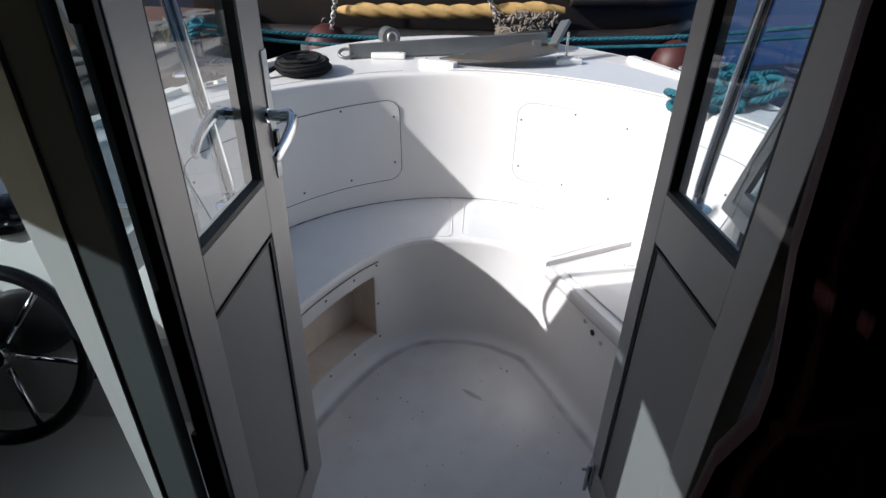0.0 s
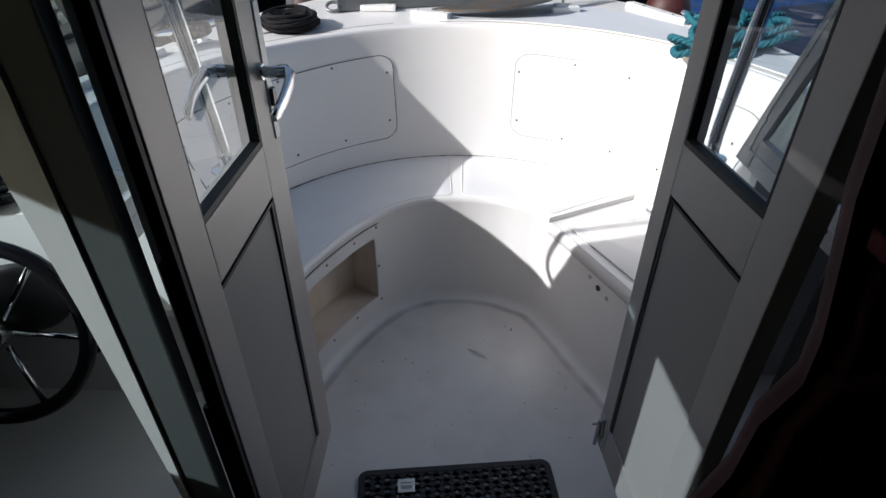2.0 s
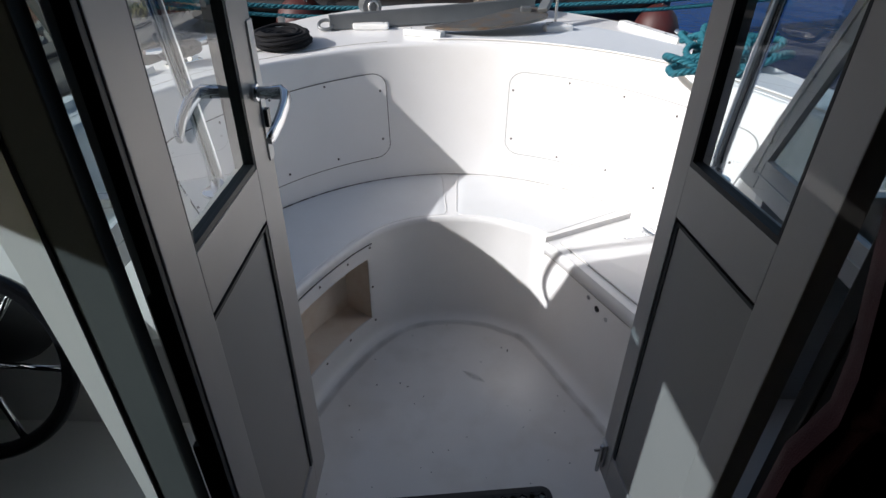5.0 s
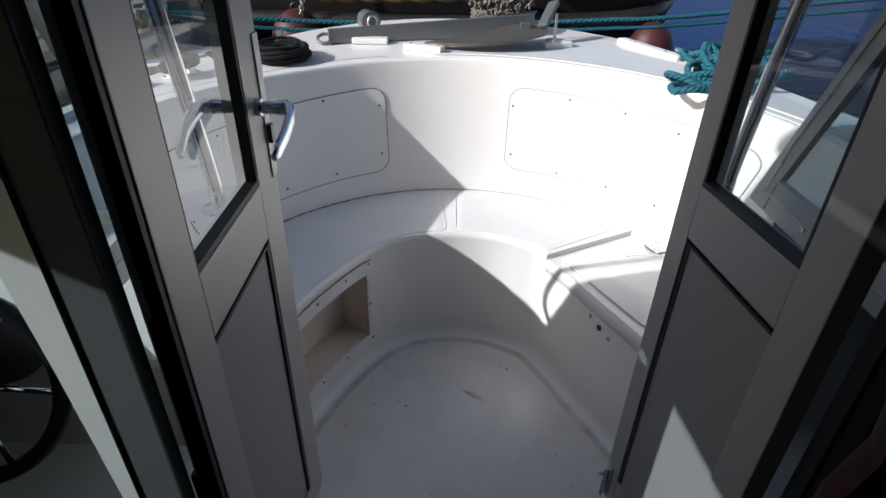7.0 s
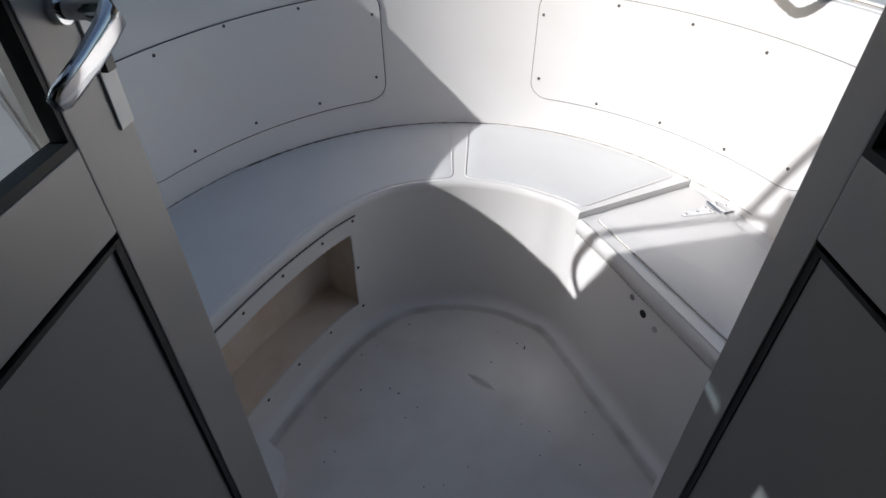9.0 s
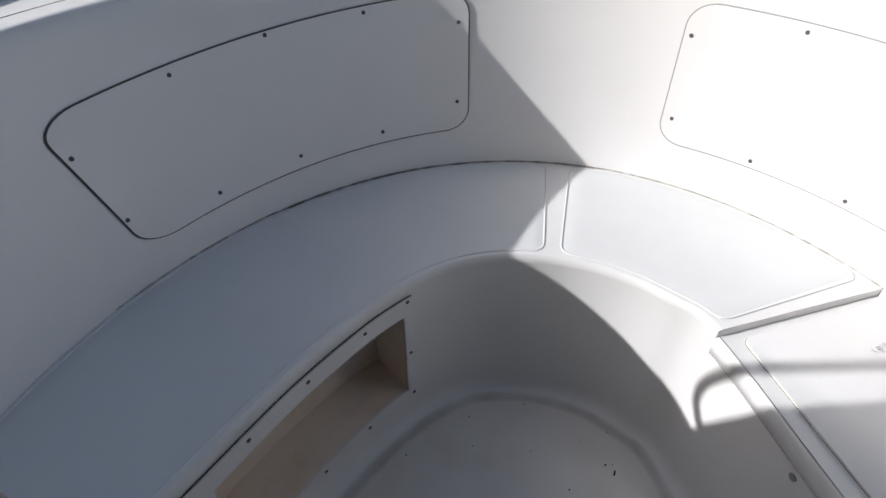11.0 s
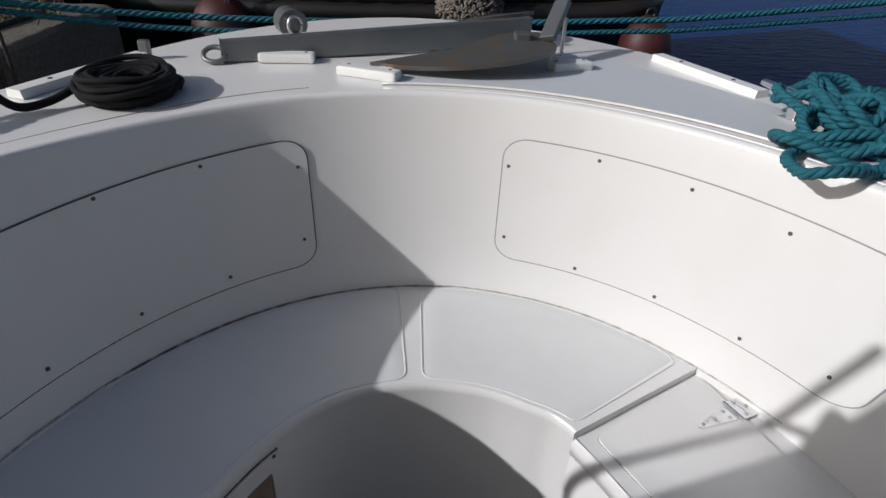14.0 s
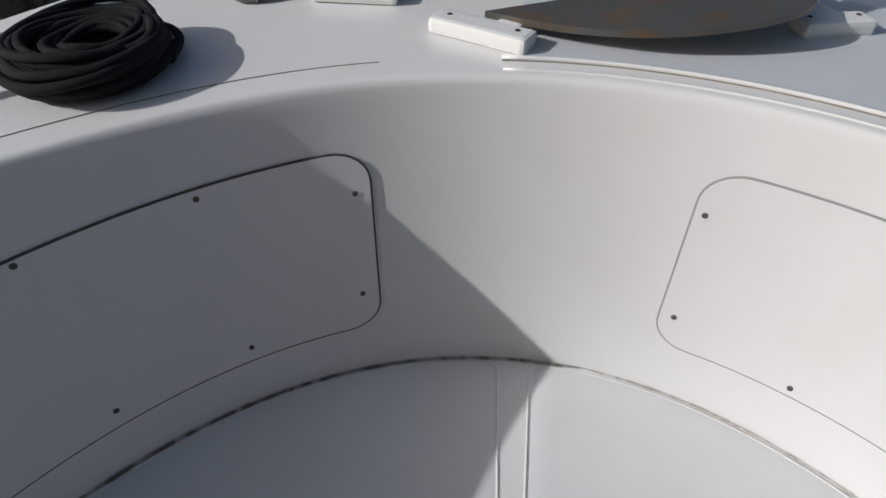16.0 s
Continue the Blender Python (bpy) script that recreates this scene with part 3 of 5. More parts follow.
# Port side is out of view; its window opening is cut to steer the sun.
slab("wall_side_port", [(-1.6, 0), (1.24, 0), (1.24, 0.89), (0.97, 0.89), (0.97, 0.97), (-1.6, 0.97)], XL - 0.03, XL, DARK, "unseen dark wheelhouse side below the window")
slab("wall_side_port", [(-1.6, 0.972), (0.28, 0.972), (0.28, 1.46), (0.985, 1.46), (0.96, 1.6), (1.10, 1.6), (0.99, 1.95), (-1.6, 1.95)], XL - 0.03, XL, DARK, "unseen dark wheelhouse side over the window")
# Unseen pillar, its outline traced back from the shadow edge on the bench.
slab("wall_side_port", [(1.13, 0.89), (1.345, 0.89), (1.335, 0.935), (1.300, 1.033), (1.226, 1.184), (1.180, 1.29), (1.158, 1.39), (1.142, 1.46), (1.135, 1.598), (0.94, 1.598), (0.97, 1.458), (0.975, 1.085), (1.09, 1.065)], XL - 0.03, XL, DARK, "unseen dark pillar shaped to cast the bench shadow")
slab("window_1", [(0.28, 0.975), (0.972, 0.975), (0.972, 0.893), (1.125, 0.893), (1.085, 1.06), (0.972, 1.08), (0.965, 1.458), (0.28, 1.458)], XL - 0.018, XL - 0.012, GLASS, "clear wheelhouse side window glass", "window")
# Unseen side, back wall and ceiling, added near-black to keep daylight out.
slab("wall_side_starboard", [(-1.6, 0), (1.28, 0), (1.28, 0.92), (1.05, 1.95), (-1.6, 1.95)], XR, XR + 0.03, DARK, "unseen dark wheelhouse side")
for nm, lo, hi, mat, lab in (("wall_aft", (XL, -1.63, 0), (XR, -1.6, 1.95), DARK, "unseen back wall closing the wheelhouse"), ("ceiling", (XL, -1.6, 1.951), (XR, 1.02, 1.99), DARK, "unseen ceiling closing the wheelhouse"), ("wall_front_port", (XL, 1.222, 0.0), (-0.345, 1.249, 0.90), GEL, "white fibreglass front of the wheelhouse"), ("wall_front_starboard", (0.69, 1.262, 0.0), (XR, 1.289, 0.90), GEL, "white fibreglass front of the wheelhouse"), ("door_frame", (-0.32, 0.77, 1.86), (0.66, 0.80, 1.95), ALU_JAMB, "grey aluminium door head")):
    tagged(part(nm, boxed(lo, hi, 0.002), mat), lab, "wall", kind="structure")
for x, s, dy in ((0.68, 1, 0.0), (-0.345, -1, -0.11)):
    # raked side window of the doorway recess, in a white frame with screws
    wf = thing("window_2" if s > 0 else "window_3", "white-framed raked quarter window beside the doorway", "window", kind="structure")
    outer = [(0.89, 0.90), (1.345 + dy, 0.90), (1.32 + dy, 0.95), (0.83 + dy, 1.93), (0.80 + dy, 1.93)]
    hole = [(0.94 + dy / 2, 0.965), (1.268 + dy, 0.965), (1.235 + dy, 1.03), (0.90 + dy, 1.68), (0.87 + dy, 1.68)]
    bm = bmesh.new()
    for x0 in (x, x + 0.012 * s):
        for k in range(5):
            p = [outer[k], outer[(k + 1) % 5], hole[(k + 1) % 5], hole[k]]
            bm.faces.new([bm.verts.new((x0, y, z)) for y, z in p])
    for ring in (outer, hole):
        for k in range(5):
            p, q2 = ring[k], ring[(k + 1) % 5]
            bm.faces.new([bm.verts.new(v) for v in ((x, *p), (x, *q2), (x + 0.012 * s, *q2), (x + 0.012 * s, *p))])
    bmesh.ops.remove_doubles(bm, verts=bm.verts, dist=1e-5)
    part("window_frame", bm, GEL if s < 0 else CONSOLE, wf, "pale fibreglass window frame")
    bm = bmesh.new()
    bm.faces.new([bm.verts.new((x + 0.008 * s, y, z)) for y, z in hole])
    part("pane", bm, GLASS, wf, "clear window glass")
    bm = bmesh.new()
    inner = [(y + (1.07 - y) * 0.0 + (0.012 if y > 1 else 0.004), z) for y, z in hole]
    for k in range(1, 4):
        tube(bm, [(x - 0.001 * s, hole[k - 1][0] + (0.03 if k > 1 else 0), hole[k - 1][1] - (0.03 if k < 3 else 0)), (x - 0.001 * s, hole[k][0] + 0.03, hole[k][1] - (0.03 if k < 2 else 0))], 0.0015, 6)
    part("frame_seam", bm, WHITE, wf)
    for y, z in ((1.165, 0.927), (1.30, 0.935), (1.275, 1.0), (1.215, 1.13), (1.11, 1.34), (1.02, 0.927)):
        part("screw", disc(bmesh.new(), (x, y + dy, z), 0.005, 0.003, (-s, 0, 0), 10), STEEL, wf)
    # upright grab rail in front of the recess
    gr = thing("grab_rail", "polished steel upright grab rail on the deck by the windscreen", "grab rail", "grab rails")
    xr = x - 0.05 * s
    part("tube", tube(bmesh.new(), smooth_line([(xr, 1.34 + dy * 0.7, DECK_Z), (xr, 1.33 + dy * 0.75, 1.0), (xr, 1.22 + dy, 1.5), (xr, 1.12 + dy, 1.9)], 20), 0.0125, 12), CHROME, gr, smooth=True)
    part("foot", disc(bmesh.new(), (xr, 1.34 + dy * 0.7, DECK_Z), 0.03, 0.006, sides=20, bevel=0.002), CHROME, gr, smooth=True, angle=40)
    if s < 0:
        tagged(slab("window_4", [(1.235, 0.905), (0.95, 1.94), (0.949, 1.94), (1.234, 0.905)], XL, x, GLASS, "raked windscreen glass over the helm", "window"))
    else:
        tagged(slab("window_5", [(1.29, 0.905), (1.0, 1.94), (0.995, 1.94), (1.285, 0.905)], x, XR, GLASS, "raked windscreen glass", "window"))
sg = thing("side_grab_rail", "polished steel bent grab rail outside the wheelhouse pillar", "grab rail")
part("tube", tube(bmesh.new(), smooth_line([(-0.88, 1.21, 0.985), (-0.88, 1.315, 0.997), (-0.88, 1.352, 1.021), (-0.88, 1.358, 1.068), (-0.88, 1.335, 1.134), (-0.88, 1.30, 1.199), (-0.88, 1.276, 1.27), (-0.88, 1.258, 1.33), (-0.88, 1.235, 1.41), (-0.88, 1.20, 1.53), (-0.88, 1.135, 1.735)], 30), 0.012, 10), CHROME, sg, smooth=True)
part("strut", tube(bmesh.new(), [(-0.88, 1.24, 1.44), (-0.88, 1.12, 1.52)], 0.010, 10), CHROME, sg, smooth=True)

# helm: console, wheel, compass
hc = thing("helm_console", "grey and white helm console in the wheelhouse", "boat console")
bm = bmesh.new()
prof = [(1.255, 0.30), (1.17, 0.30), (1.16, 0.62), (1.13, 0.64), (1.11, 0.665), (1.255, 0.665)]
bm2 = bmesh.new()
def extrude_x(bm, prof, x0, x1):
    a = [bm.verts.new((x0, y, z)) for y, z in prof]
    b = [bm.verts.new((x1, y, z)) for y, z in prof]
    bm.faces.new(a), bm.faces.new(b[::-1])
    for k in range(len(a)):
        bm.faces.new((a[k], a[(k + 1) % len(a)], b[(k + 1) % len(a)], b[k]))
    return bm
part("console_base", extrude_x(bm, prof, XL + 0.001, -0.375), CONSOLE, hc, "grey moulded console front")
part("dashboard", extrude_x(bm2, [(1.256, 0.667), (1.105, 0.667), (1.095, 0.69), (1.135, 0.865), (1.15, 0.88), (1.256, 0.885)], XL + 0.001, -0.375), WHITE, hc, "glossy white dashboard", smooth=True, angle=30)
part("locker_body", boxed((XL + 0.001, 0.9, 0.0), (-0.375, 1.168, 0.28), 0.01), CABIN_FLOOR, hc, "dark locker under the helm")
part("knob", disc(bmesh.new(), (-0.60, 1.162, 0.545), 0.012, 0.02, (0, -1, 0), 14, 0.002), BLACK_GLOSS, hc, smooth=True, angle=40)
part("gauge", box(bmesh.new(), (-0.585, 1.17, 0.884), (-0.555, 1.20, 0.893), 0.002), BLACK_GLOSS, hc)
cp = thing("compass", "black domed steering compass on the dashboard", "compass")
part("base", disc(bmesh.new(), (-0.685, 1.178, 0.883), 0.06, 0.018, sides=28, bevel=0.004), BLACK_GLOSS, cp, smooth=True, angle=40)
r = bmesh.new()
bmesh.ops.create_uvsphere(r, u_segments=24, v_segments=12, radius=0.045, matrix=Matrix.Translation((-0.685, 1.178, 0.905)) @ Matrix.Diagonal((1, 1, 0.7, 1)))
part("dome", r, BLACK_GLOSS, cp, smooth=True)
for k in range(12):
    a = k * math.pi / 6
    part("dial_mark", disc(bmesh.new(), (-0.685 + 0.052 * math.cos(a), 1.178 + 0.052 * math.sin(a), 0.901), 0.0025, 0.001, sides=8), WHITE, cp)

wheel = thing("steering_wheel", "steel-spoked ship steering wheel with a dark rim", "steering wheel")
WR = 0.158
rim = tube(bmesh.new(), [(WR * math.cos(2 * math.pi * k / 48), WR * math.sin(2 * math.pi * k / 48), 0) for k in range(49)], 0.014, 12, caps=False)
part("rim", rim, BLACK_GLOSS, wheel, "glossy dark wheel rim", smooth=True)
for k in range(6):
    a = math.radians(-5 + 60 * k)
    part("spoke", tube(bmesh.new(), [(0.03 * math.cos(a), 0.03 * math.sin(a), -0.012), (WR * math.cos(a), WR * math.sin(a), 0)], 0.0055, 10), CHROME, wheel, smooth=True)
part("hub", disc(bmesh.new(), (0, 0, -0.03), 0.022, 0.04, sides=24, bevel=0.004), CHROME, wheel, smooth=True, angle=40)
wheel.matrix_world = pose(-0.66, 1.010, 0.697, 72, 0, 6)
mt = thing("helm_motor_housing", "black rounded housing behind the steering wheel", "helm housing")
r = bmesh.new()
bmesh.ops.create_uvsphere(r, u_segments=24, v_segments=14, radius=0.085, matrix=Matrix.Translation((-0.655, 1.10, 0.71)) @ Matrix.Diagonal((1, 0.7, 0.8, 1)))
part("housing", r, BLACK, mt, smooth=True)

# curtain
cur = thing("curtain", "dark red curtain tied back beside the doorway", "curtain")
rows = []
prof = [(1.93, 0.52, 0.80, 0.36), (1.34, 0.46, 0.74, 0.36), (1.16, 0.45, 0.71, 0.32), (1.03, 0.46, 0.69, 0.27), (0.985, 0.455, 0.68, 0.24), (0.94, 0.425, 0.67, 0.27), (0.88, 0.41, 0.655, 0.30), (0.80, 0.37, 0.64, 0.34), (0.60, 0.31, 0.64, 0.40)]
for z, x, y, wd in [tuple(p) for p in prof]:
    rows.append((z, x, y, wd))
fine = []
for a, b in zip(rows, rows[1:]):
    for k in range(5):
        fine.append(tuple(a[i] + (b[i] - a[i]) * k / 5 for i in range(4)))
grid_rows = []
for z, x, y, wd in fine:
    amp = 0.012 + 0.01 * wd / 0.26
    grid_rows.append([(x + wd * i / 60, y + amp * math.sin(i * 0.72 + 0.6 * math.sin(z * 4)) + 0.2 * wd * i / 60 - 0.02, z) for i in range(61)])
g = grid(bmesh.new(), grid_rows)
part("cloth", g, CURTAIN, cur, smooth=True)
part("tie", tube(bmesh.new(), [(0.47, 0.66, 0.985), (0.50, 0.65, 0.99), (0.56, 0.65, 1.0), (0.64, 0.70, 1.01)], 0.010, 10), CURTAIN, cur, smooth=True)

# door mat, with its diamond holes
mat_ob = thing("door_mat", "black rubber lattice door mat on the floor", "door mat")
bm = bmesh.new()
W2, H2, R2 = 0.26, 0.20, 0.025
cell = 0.052
def bar(p, q, w, h=0.009):
    p, q = Vector(p), Vector(q)
    d = (q - p).normalized()
    n = Vector((-d.y, d.x)) * w / 2
    vs = []
    for z in (0.0, h):
        vs.append([bm.verts.new((*c, z)) for c in (p + n, q + n, q - n, p - n)])
    bm.faces.new(vs[1])
    for k in range(4):
        bm.faces.new((vs[0][k], vs[0][(k + 1) % 4], vs[1][(k + 1) % 4], vs[1][k]))
n = 16
for sgn in (1, -1):
    for k in range(-n, n + 1):
        c = k * cell
        pts = []
        # clip the line y = sgn*0.62*(x - c) to the mat
        m_ = 0.66 * sgn
        for x_ in (-W2 + 0.01, W2 - 0.01):
            y_ = m_ * (x_ - c)
            if abs(y_) <= H2 - 0.01:
                pts.append((x_, y_))
        for y_ in (-H2 + 0.01, H2 - 0.01):
            x_ = y_ / m_ + c
            if abs(x_) < W2 - 0.01:
                pts.append((x_, y_))
        if len(pts) >= 2 and (Vector(pts[0]) - Vector(pts[1])).length > 0.01:
            bar(pts[0], pts[1], 0.0135)
part("lattice", bm, BLACK, mat_ob)
bm = bmesh.new()
ringo, ringi = [], []
for cx, cy, a0 in ((W2 - R2, H2 - R2, 0), (-W2 + R2, H2 - R2, 90), (-W2 + R2, -H2 + R2, 180), (W2 - R2, -H2 + R2, 270)):
    for j in range(7):
        a = radians(a0 + 15 * j)
        ringo.append(Vector((cx + R2 * math.cos(a), cy + R2 * math.sin(a), 0)))
        ringi.append(Vector((cx + 0.008 * math.cos(a), cy + 0.008 * math.sin(a), 0)))
grid(bm, [ringo, [p + Vector((0, 0, 0.008)) for p in ringo], [p * 0.995 + Vector((0, 0, 0.010)) for p in ringo], [p + Vector((0, 0, 0.010)) for p in ringi], ringi], closed=True)
part("border", bm, BLACK, mat_ob)
lab = box(bmesh.new(), (-0.155, 0.125, 0.010), (-0.11, 0.165, 0.011))
part("label", lab, WHITE, mat_ob, "small white paper label")
part("print_bars", box(box(bmesh.new(), (-0.147, 0.135, 0.0111), (-0.118, 0.145, 0.0114)), (-0.147, 0.150, 0.0111), (-0.118, 0.155, 0.0114)), ALU, mat_ob, "grey bars of print")
mat_ob.matrix_world = pose(0.163, 1.09, 0.001, 0, 0, 6.4)

# ---------- cockpit details ----------
def cover_panel(name, label, screws, t0, t1, zb, zt, skew, group, seal):
    """A curved inspection panel on the cockpit side; skew slants its aft end."""
    th = thing(name, label, "access panel", group)
    def slab_rows(grow, out):
        rows = []
        n, m = 28, 60
        r = 0.045 + grow
        b, tp = zb - grow, zt + grow

        gt = grow / 2.8
        for j in range(n + 1):
            z = b + (tp - b) * 0.5 * (1 - math.cos(math.pi * j / n))
            f = (z - zb) / (zt - zb)
            e = min(z - b, tp - z)
            cut = (r - math.sqrt(max(0, r * r - (r - e) ** 2)) if e < r else 0) / 2.5
            r2 = 0.042 + grow
            cut2 = (r2 - math.sqrt(max(0, r2 * r2 - (r2 - e) ** 2)) if e < r2 else 0) / 2.0
            lo, hi = t0 - gt + (cut2 if skew < 0 else cut), t1 + gt - (cut if skew < 0 else cut2)
            if skew < 0:
                lo += abs(skew) * (1 - f)
            else:
                hi -= skew * (1 - f)
            row = []
            for i in range(m + 1):
                t_ = lo + (hi - lo) * i / m
                g_ = (t1 - t_) / (t1 - t0) if skew < 0 else 0.35 * (t_ - t0) / (t1 - t0)
                zz = z - g_ * ((0.024 + 0.018 * f) if skew < 0 else 0.024 * f)
                row.append(well(t_, zz) + facing(t_, zz) * out)
            rows.append(row)
        return rows
    # Groove shade is put into the seal's tone: near-black to port, grey in sun.
    for nm, grow, out, mt_ in (("sealant", 0.0026, 0.0030, seal), ("panel", 0.0, 0.0036, GEL)):
        rows = slab_rows(grow, out)
        bm = grid(bmesh.new(), rows)
        ring = rows[0] + [r[-1] for r in rows[1:]] + rows[-1][-2::-1] + [r[0] for r in rows[-2:0:-1]]
        base = []
        for p in ring:
            t = well_t(p.x, p.y)
            base.append(p - facing(t, p.z) * (out + 0.002))
        grid(bm, [ring, base], closed=True)
        bmesh.ops.remove_doubles(bm, verts=bm.verts, dist=1e-5)
        part(nm, bm, mt_, th, "thin seal line round the panel, shade put into its tone" if nm == "sealant" else "", smooth=True, angle=40)
    for x, y, z in screws:
        t = well_t(x, y)
        n = facing(t, z)
        part("screw", disc(bmesh.new(), well(t, z) + n * 0.003, 0.0042, 0.0022, n, 12, 0.0008), DARK_BROWN, th, "dark tarnished screw")
    return th


cover_panel("cover_panel", "long white screwed access panel in the cockpit side", [(-0.136, 2.424, 0.742), (-0.132, 2.396, 0.572), (-0.324, 2.341, 0.781), (-0.479, 2.196, 0.776), (-0.596, 2.035, 0.757), (-0.672, 1.834, 0.694), (-0.285, 2.295, 0.527), (-0.433, 2.166, 0.524), (-0.546, 2.013, 0.517), (-0.63, 1.851, 0.556)], well_t(-0.692, 1.81), well_t(-0.112, 2.42), 0.509, 0.804, -0.022, "access panels", DARK_BROWN)
cover_panel("cover_panel", "long white screwed access panel in the sunlit cockpit side", [(0.352, 2.45, 0.741), (0.355, 2.428, 0.569), (0.551, 2.398, 0.788), (0.723, 2.278, 0.780), (0.862, 2.124, 0.766), (0.523, 2.35, 0.529), (0.686, 2.242, 0.529), (0.815, 2.091, 0.53), (0.93, 1.958, 0.56), (0.95, 1.90, 0.70)], well_t(0.338, 2.45), well_t(0.985, 1.83), 0.516, 0.805, 0.022, "access panels", SEAL_SUNLIT)

niche = thing("open_locker", "open cream-lined locker in the seat riser", "locker")
K0, K1 = NICHE
ks = list(range(K0, K1 + 1))
ZB, ZT = NICHE_Z
lining = bmesh.new()
depth = [0.0, -0.03, -0.07, -0.115]
grid(lining, [[seat_edge(k, ZB + 0.0, o) for k in ks] for o in depth])
grid(lining, [[seat_edge(k, ZT, o) for k in ks] for o in depth])
grid(lining, [[seat_edge(k, z, depth[-1]) for k in ks] for z in (ZB, 0.2, ZT)])
for k in (K0, K1):
    grid(lining, [[seat_edge(k, z, o) for o in depth] for z in (ZB, 0.2, ZT)])
bmesh.ops.remove_doubles(lining, verts=lining.verts, dist=1e-5)
part("lining", lining, CREAM, niche, "stained cream fibreglass lining", smooth=True, angle=35)
fl = bmesh.new()
KO0, KO1 = K0 - 2, K1 + 1
def flange(k0, k1, z0, z1):
    kk = list(range(k0, k1 + 1))
    grid(fl, [[seat_edge(k, z0, 0.0) for k in kk], [seat_edge(k, z0, 0.005) for k in kk], [seat_edge(k, z1, 0.005) for k in kk], [seat_edge(k, z1, 0.0) for k in kk]])
flange(KO0, KO1, ZT - 0.004, ZT + 0.042)
flange(KO0, KO1, ZB - 0.028, ZB + 0.002)
flange(KO0, K0 + 1, ZB + 0.002, ZT - 0.004)
flange(K1, KO1, ZB + 0.002, ZT - 0.004)
part("flange", fl, GEL, niche, "white screwed flange round the locker opening", smooth=True, angle=40)
seam = tube(bmesh.new(), [seat_edge(k, ZT + 0.044, 0.002) for k in range(KO0, KO1 + 1)], 0.0014, 6)
part("seal", seam, DARK_BROWN, niche)
for k, z in [(KO1 - 0.55, ZT + 0.034), (KO1 - 0.5, 0.225), (KO1 - 0.4, ZB - 0.014), (KO0 + 1, ZT + 0.022), (KO0 + 1, 0.20)] + [(KO0 + (KO1 - KO0) * f, ZT + 0.026) for f in (0.27, 0.52, 0.78)] + [(KO0 + (KO1 - KO0) * f, ZB - 0.016) for f in (0.27, 0.5, 0.74)]:
    p = edge_at(k, z, 0.004)
    n = edge_at(k, z, 1.0) - edge_at(k, z, 0.0)
    part("screw", disc(bmesh.new(), p, 0.0042, 0.0024, n, 12, 0.0008), DARK_BROWN, niche, "dark tarnished screw")

lid = thing("locker_lid", "white hinged locker lid on the side bench", "locker lid")
bm = bmesh.new()
outl = []
for cxy, a0 in (((0.500, 1.925), 200), ((0.742, 2.068), 65), ((0.935, 1.50), 0), ((0.735, 1.44), 250)):
    for j in range(5):
        a = radians(a0 - 22 * j + 20)
        outl.append((cxy[0] + 0.018 * math.cos(a), cxy[1] + 0.018 * math.sin(a)))
prism(bm, outl[::-1], BENCH_Z - 0.001, BENCH_Z + 0.006, 0.002)
part("lid_panel", bm, GEL, lid, smooth=True, angle=40)
bm = tube(bmesh.new(), [(x * 1.0, y, BENCH_Z + 0.0002) for x, y in outl + outl[:1]], 0.0012, 6)
part("seal", bm, SEAM_BROWN, lid)
for hx, hy, ang in ((0.782, 1.99, 23), (0.935, 1.60, 18)):
    hg = thing("strap_hinge", "polished steel strap hinge screwed to the locker lid", "hinge", "lid hinges")
    z0 = BENCH_Z + 0.006
    bm = bmesh.new()
    vs = [(-0.098, 0.005), (-0.102, 0.0), (-0.098, -0.006), (-0.012, -0.019), (-0.012, 0.019)]
    prism(bm, vs[::-1], z0, z0 + 0.002, 0.0006)
    part("strap", bm, CHROME, hg)
    part("leaf", box(bmesh.new(), (0.004, -0.025, z0), (0.042, 0.025, z0 + 0.002), 0.0006), CHROME, hg)
    part("knuckle", tube(bmesh.new(), [(-0.004, -0.026, z0 + 0.004), (-0.004, 0.026, z0 + 0.004)], 0.005, 10), CHROME, hg, smooth=True, angle=50)
    for sx, sy in ((-0.088, 0), (-0.055, 0), (-0.024, 0.009), (-0.024, -0.009), (0.015, 0.016), (0.015, -0.016), (0.032, 0.0)):
        part("screw", disc(bmesh.new(), (sx, sy, z0 + 0.002), 0.004, 0.0014, sides=8), STEEL, hg)
    hg.matrix_world = pose(hx, hy, 0, 0, 0, ang)

dr = thing("riser_fitting", "small dark drain hole between two screws in the riser", "drain fitting")
for x, y, z, r_, mt_, nm in ((0.558, 1.67, 0.327, 0.0095, BLACK, "hole"), (0.535, 1.72, 0.340, 0.007, STEEL, "screw"), (0.576, 1.635, 0.318, 0.007, STEEL, "screw")):
    k = edge_k(x, y)
    n = seat_edge(k, 0, 1.0) - seat_edge(k, 0, 0.0)
    part(nm, disc(bmesh.new(), seat_edge(k, z, -0.001), r_, 0.003, n, 14), mt_, dr)

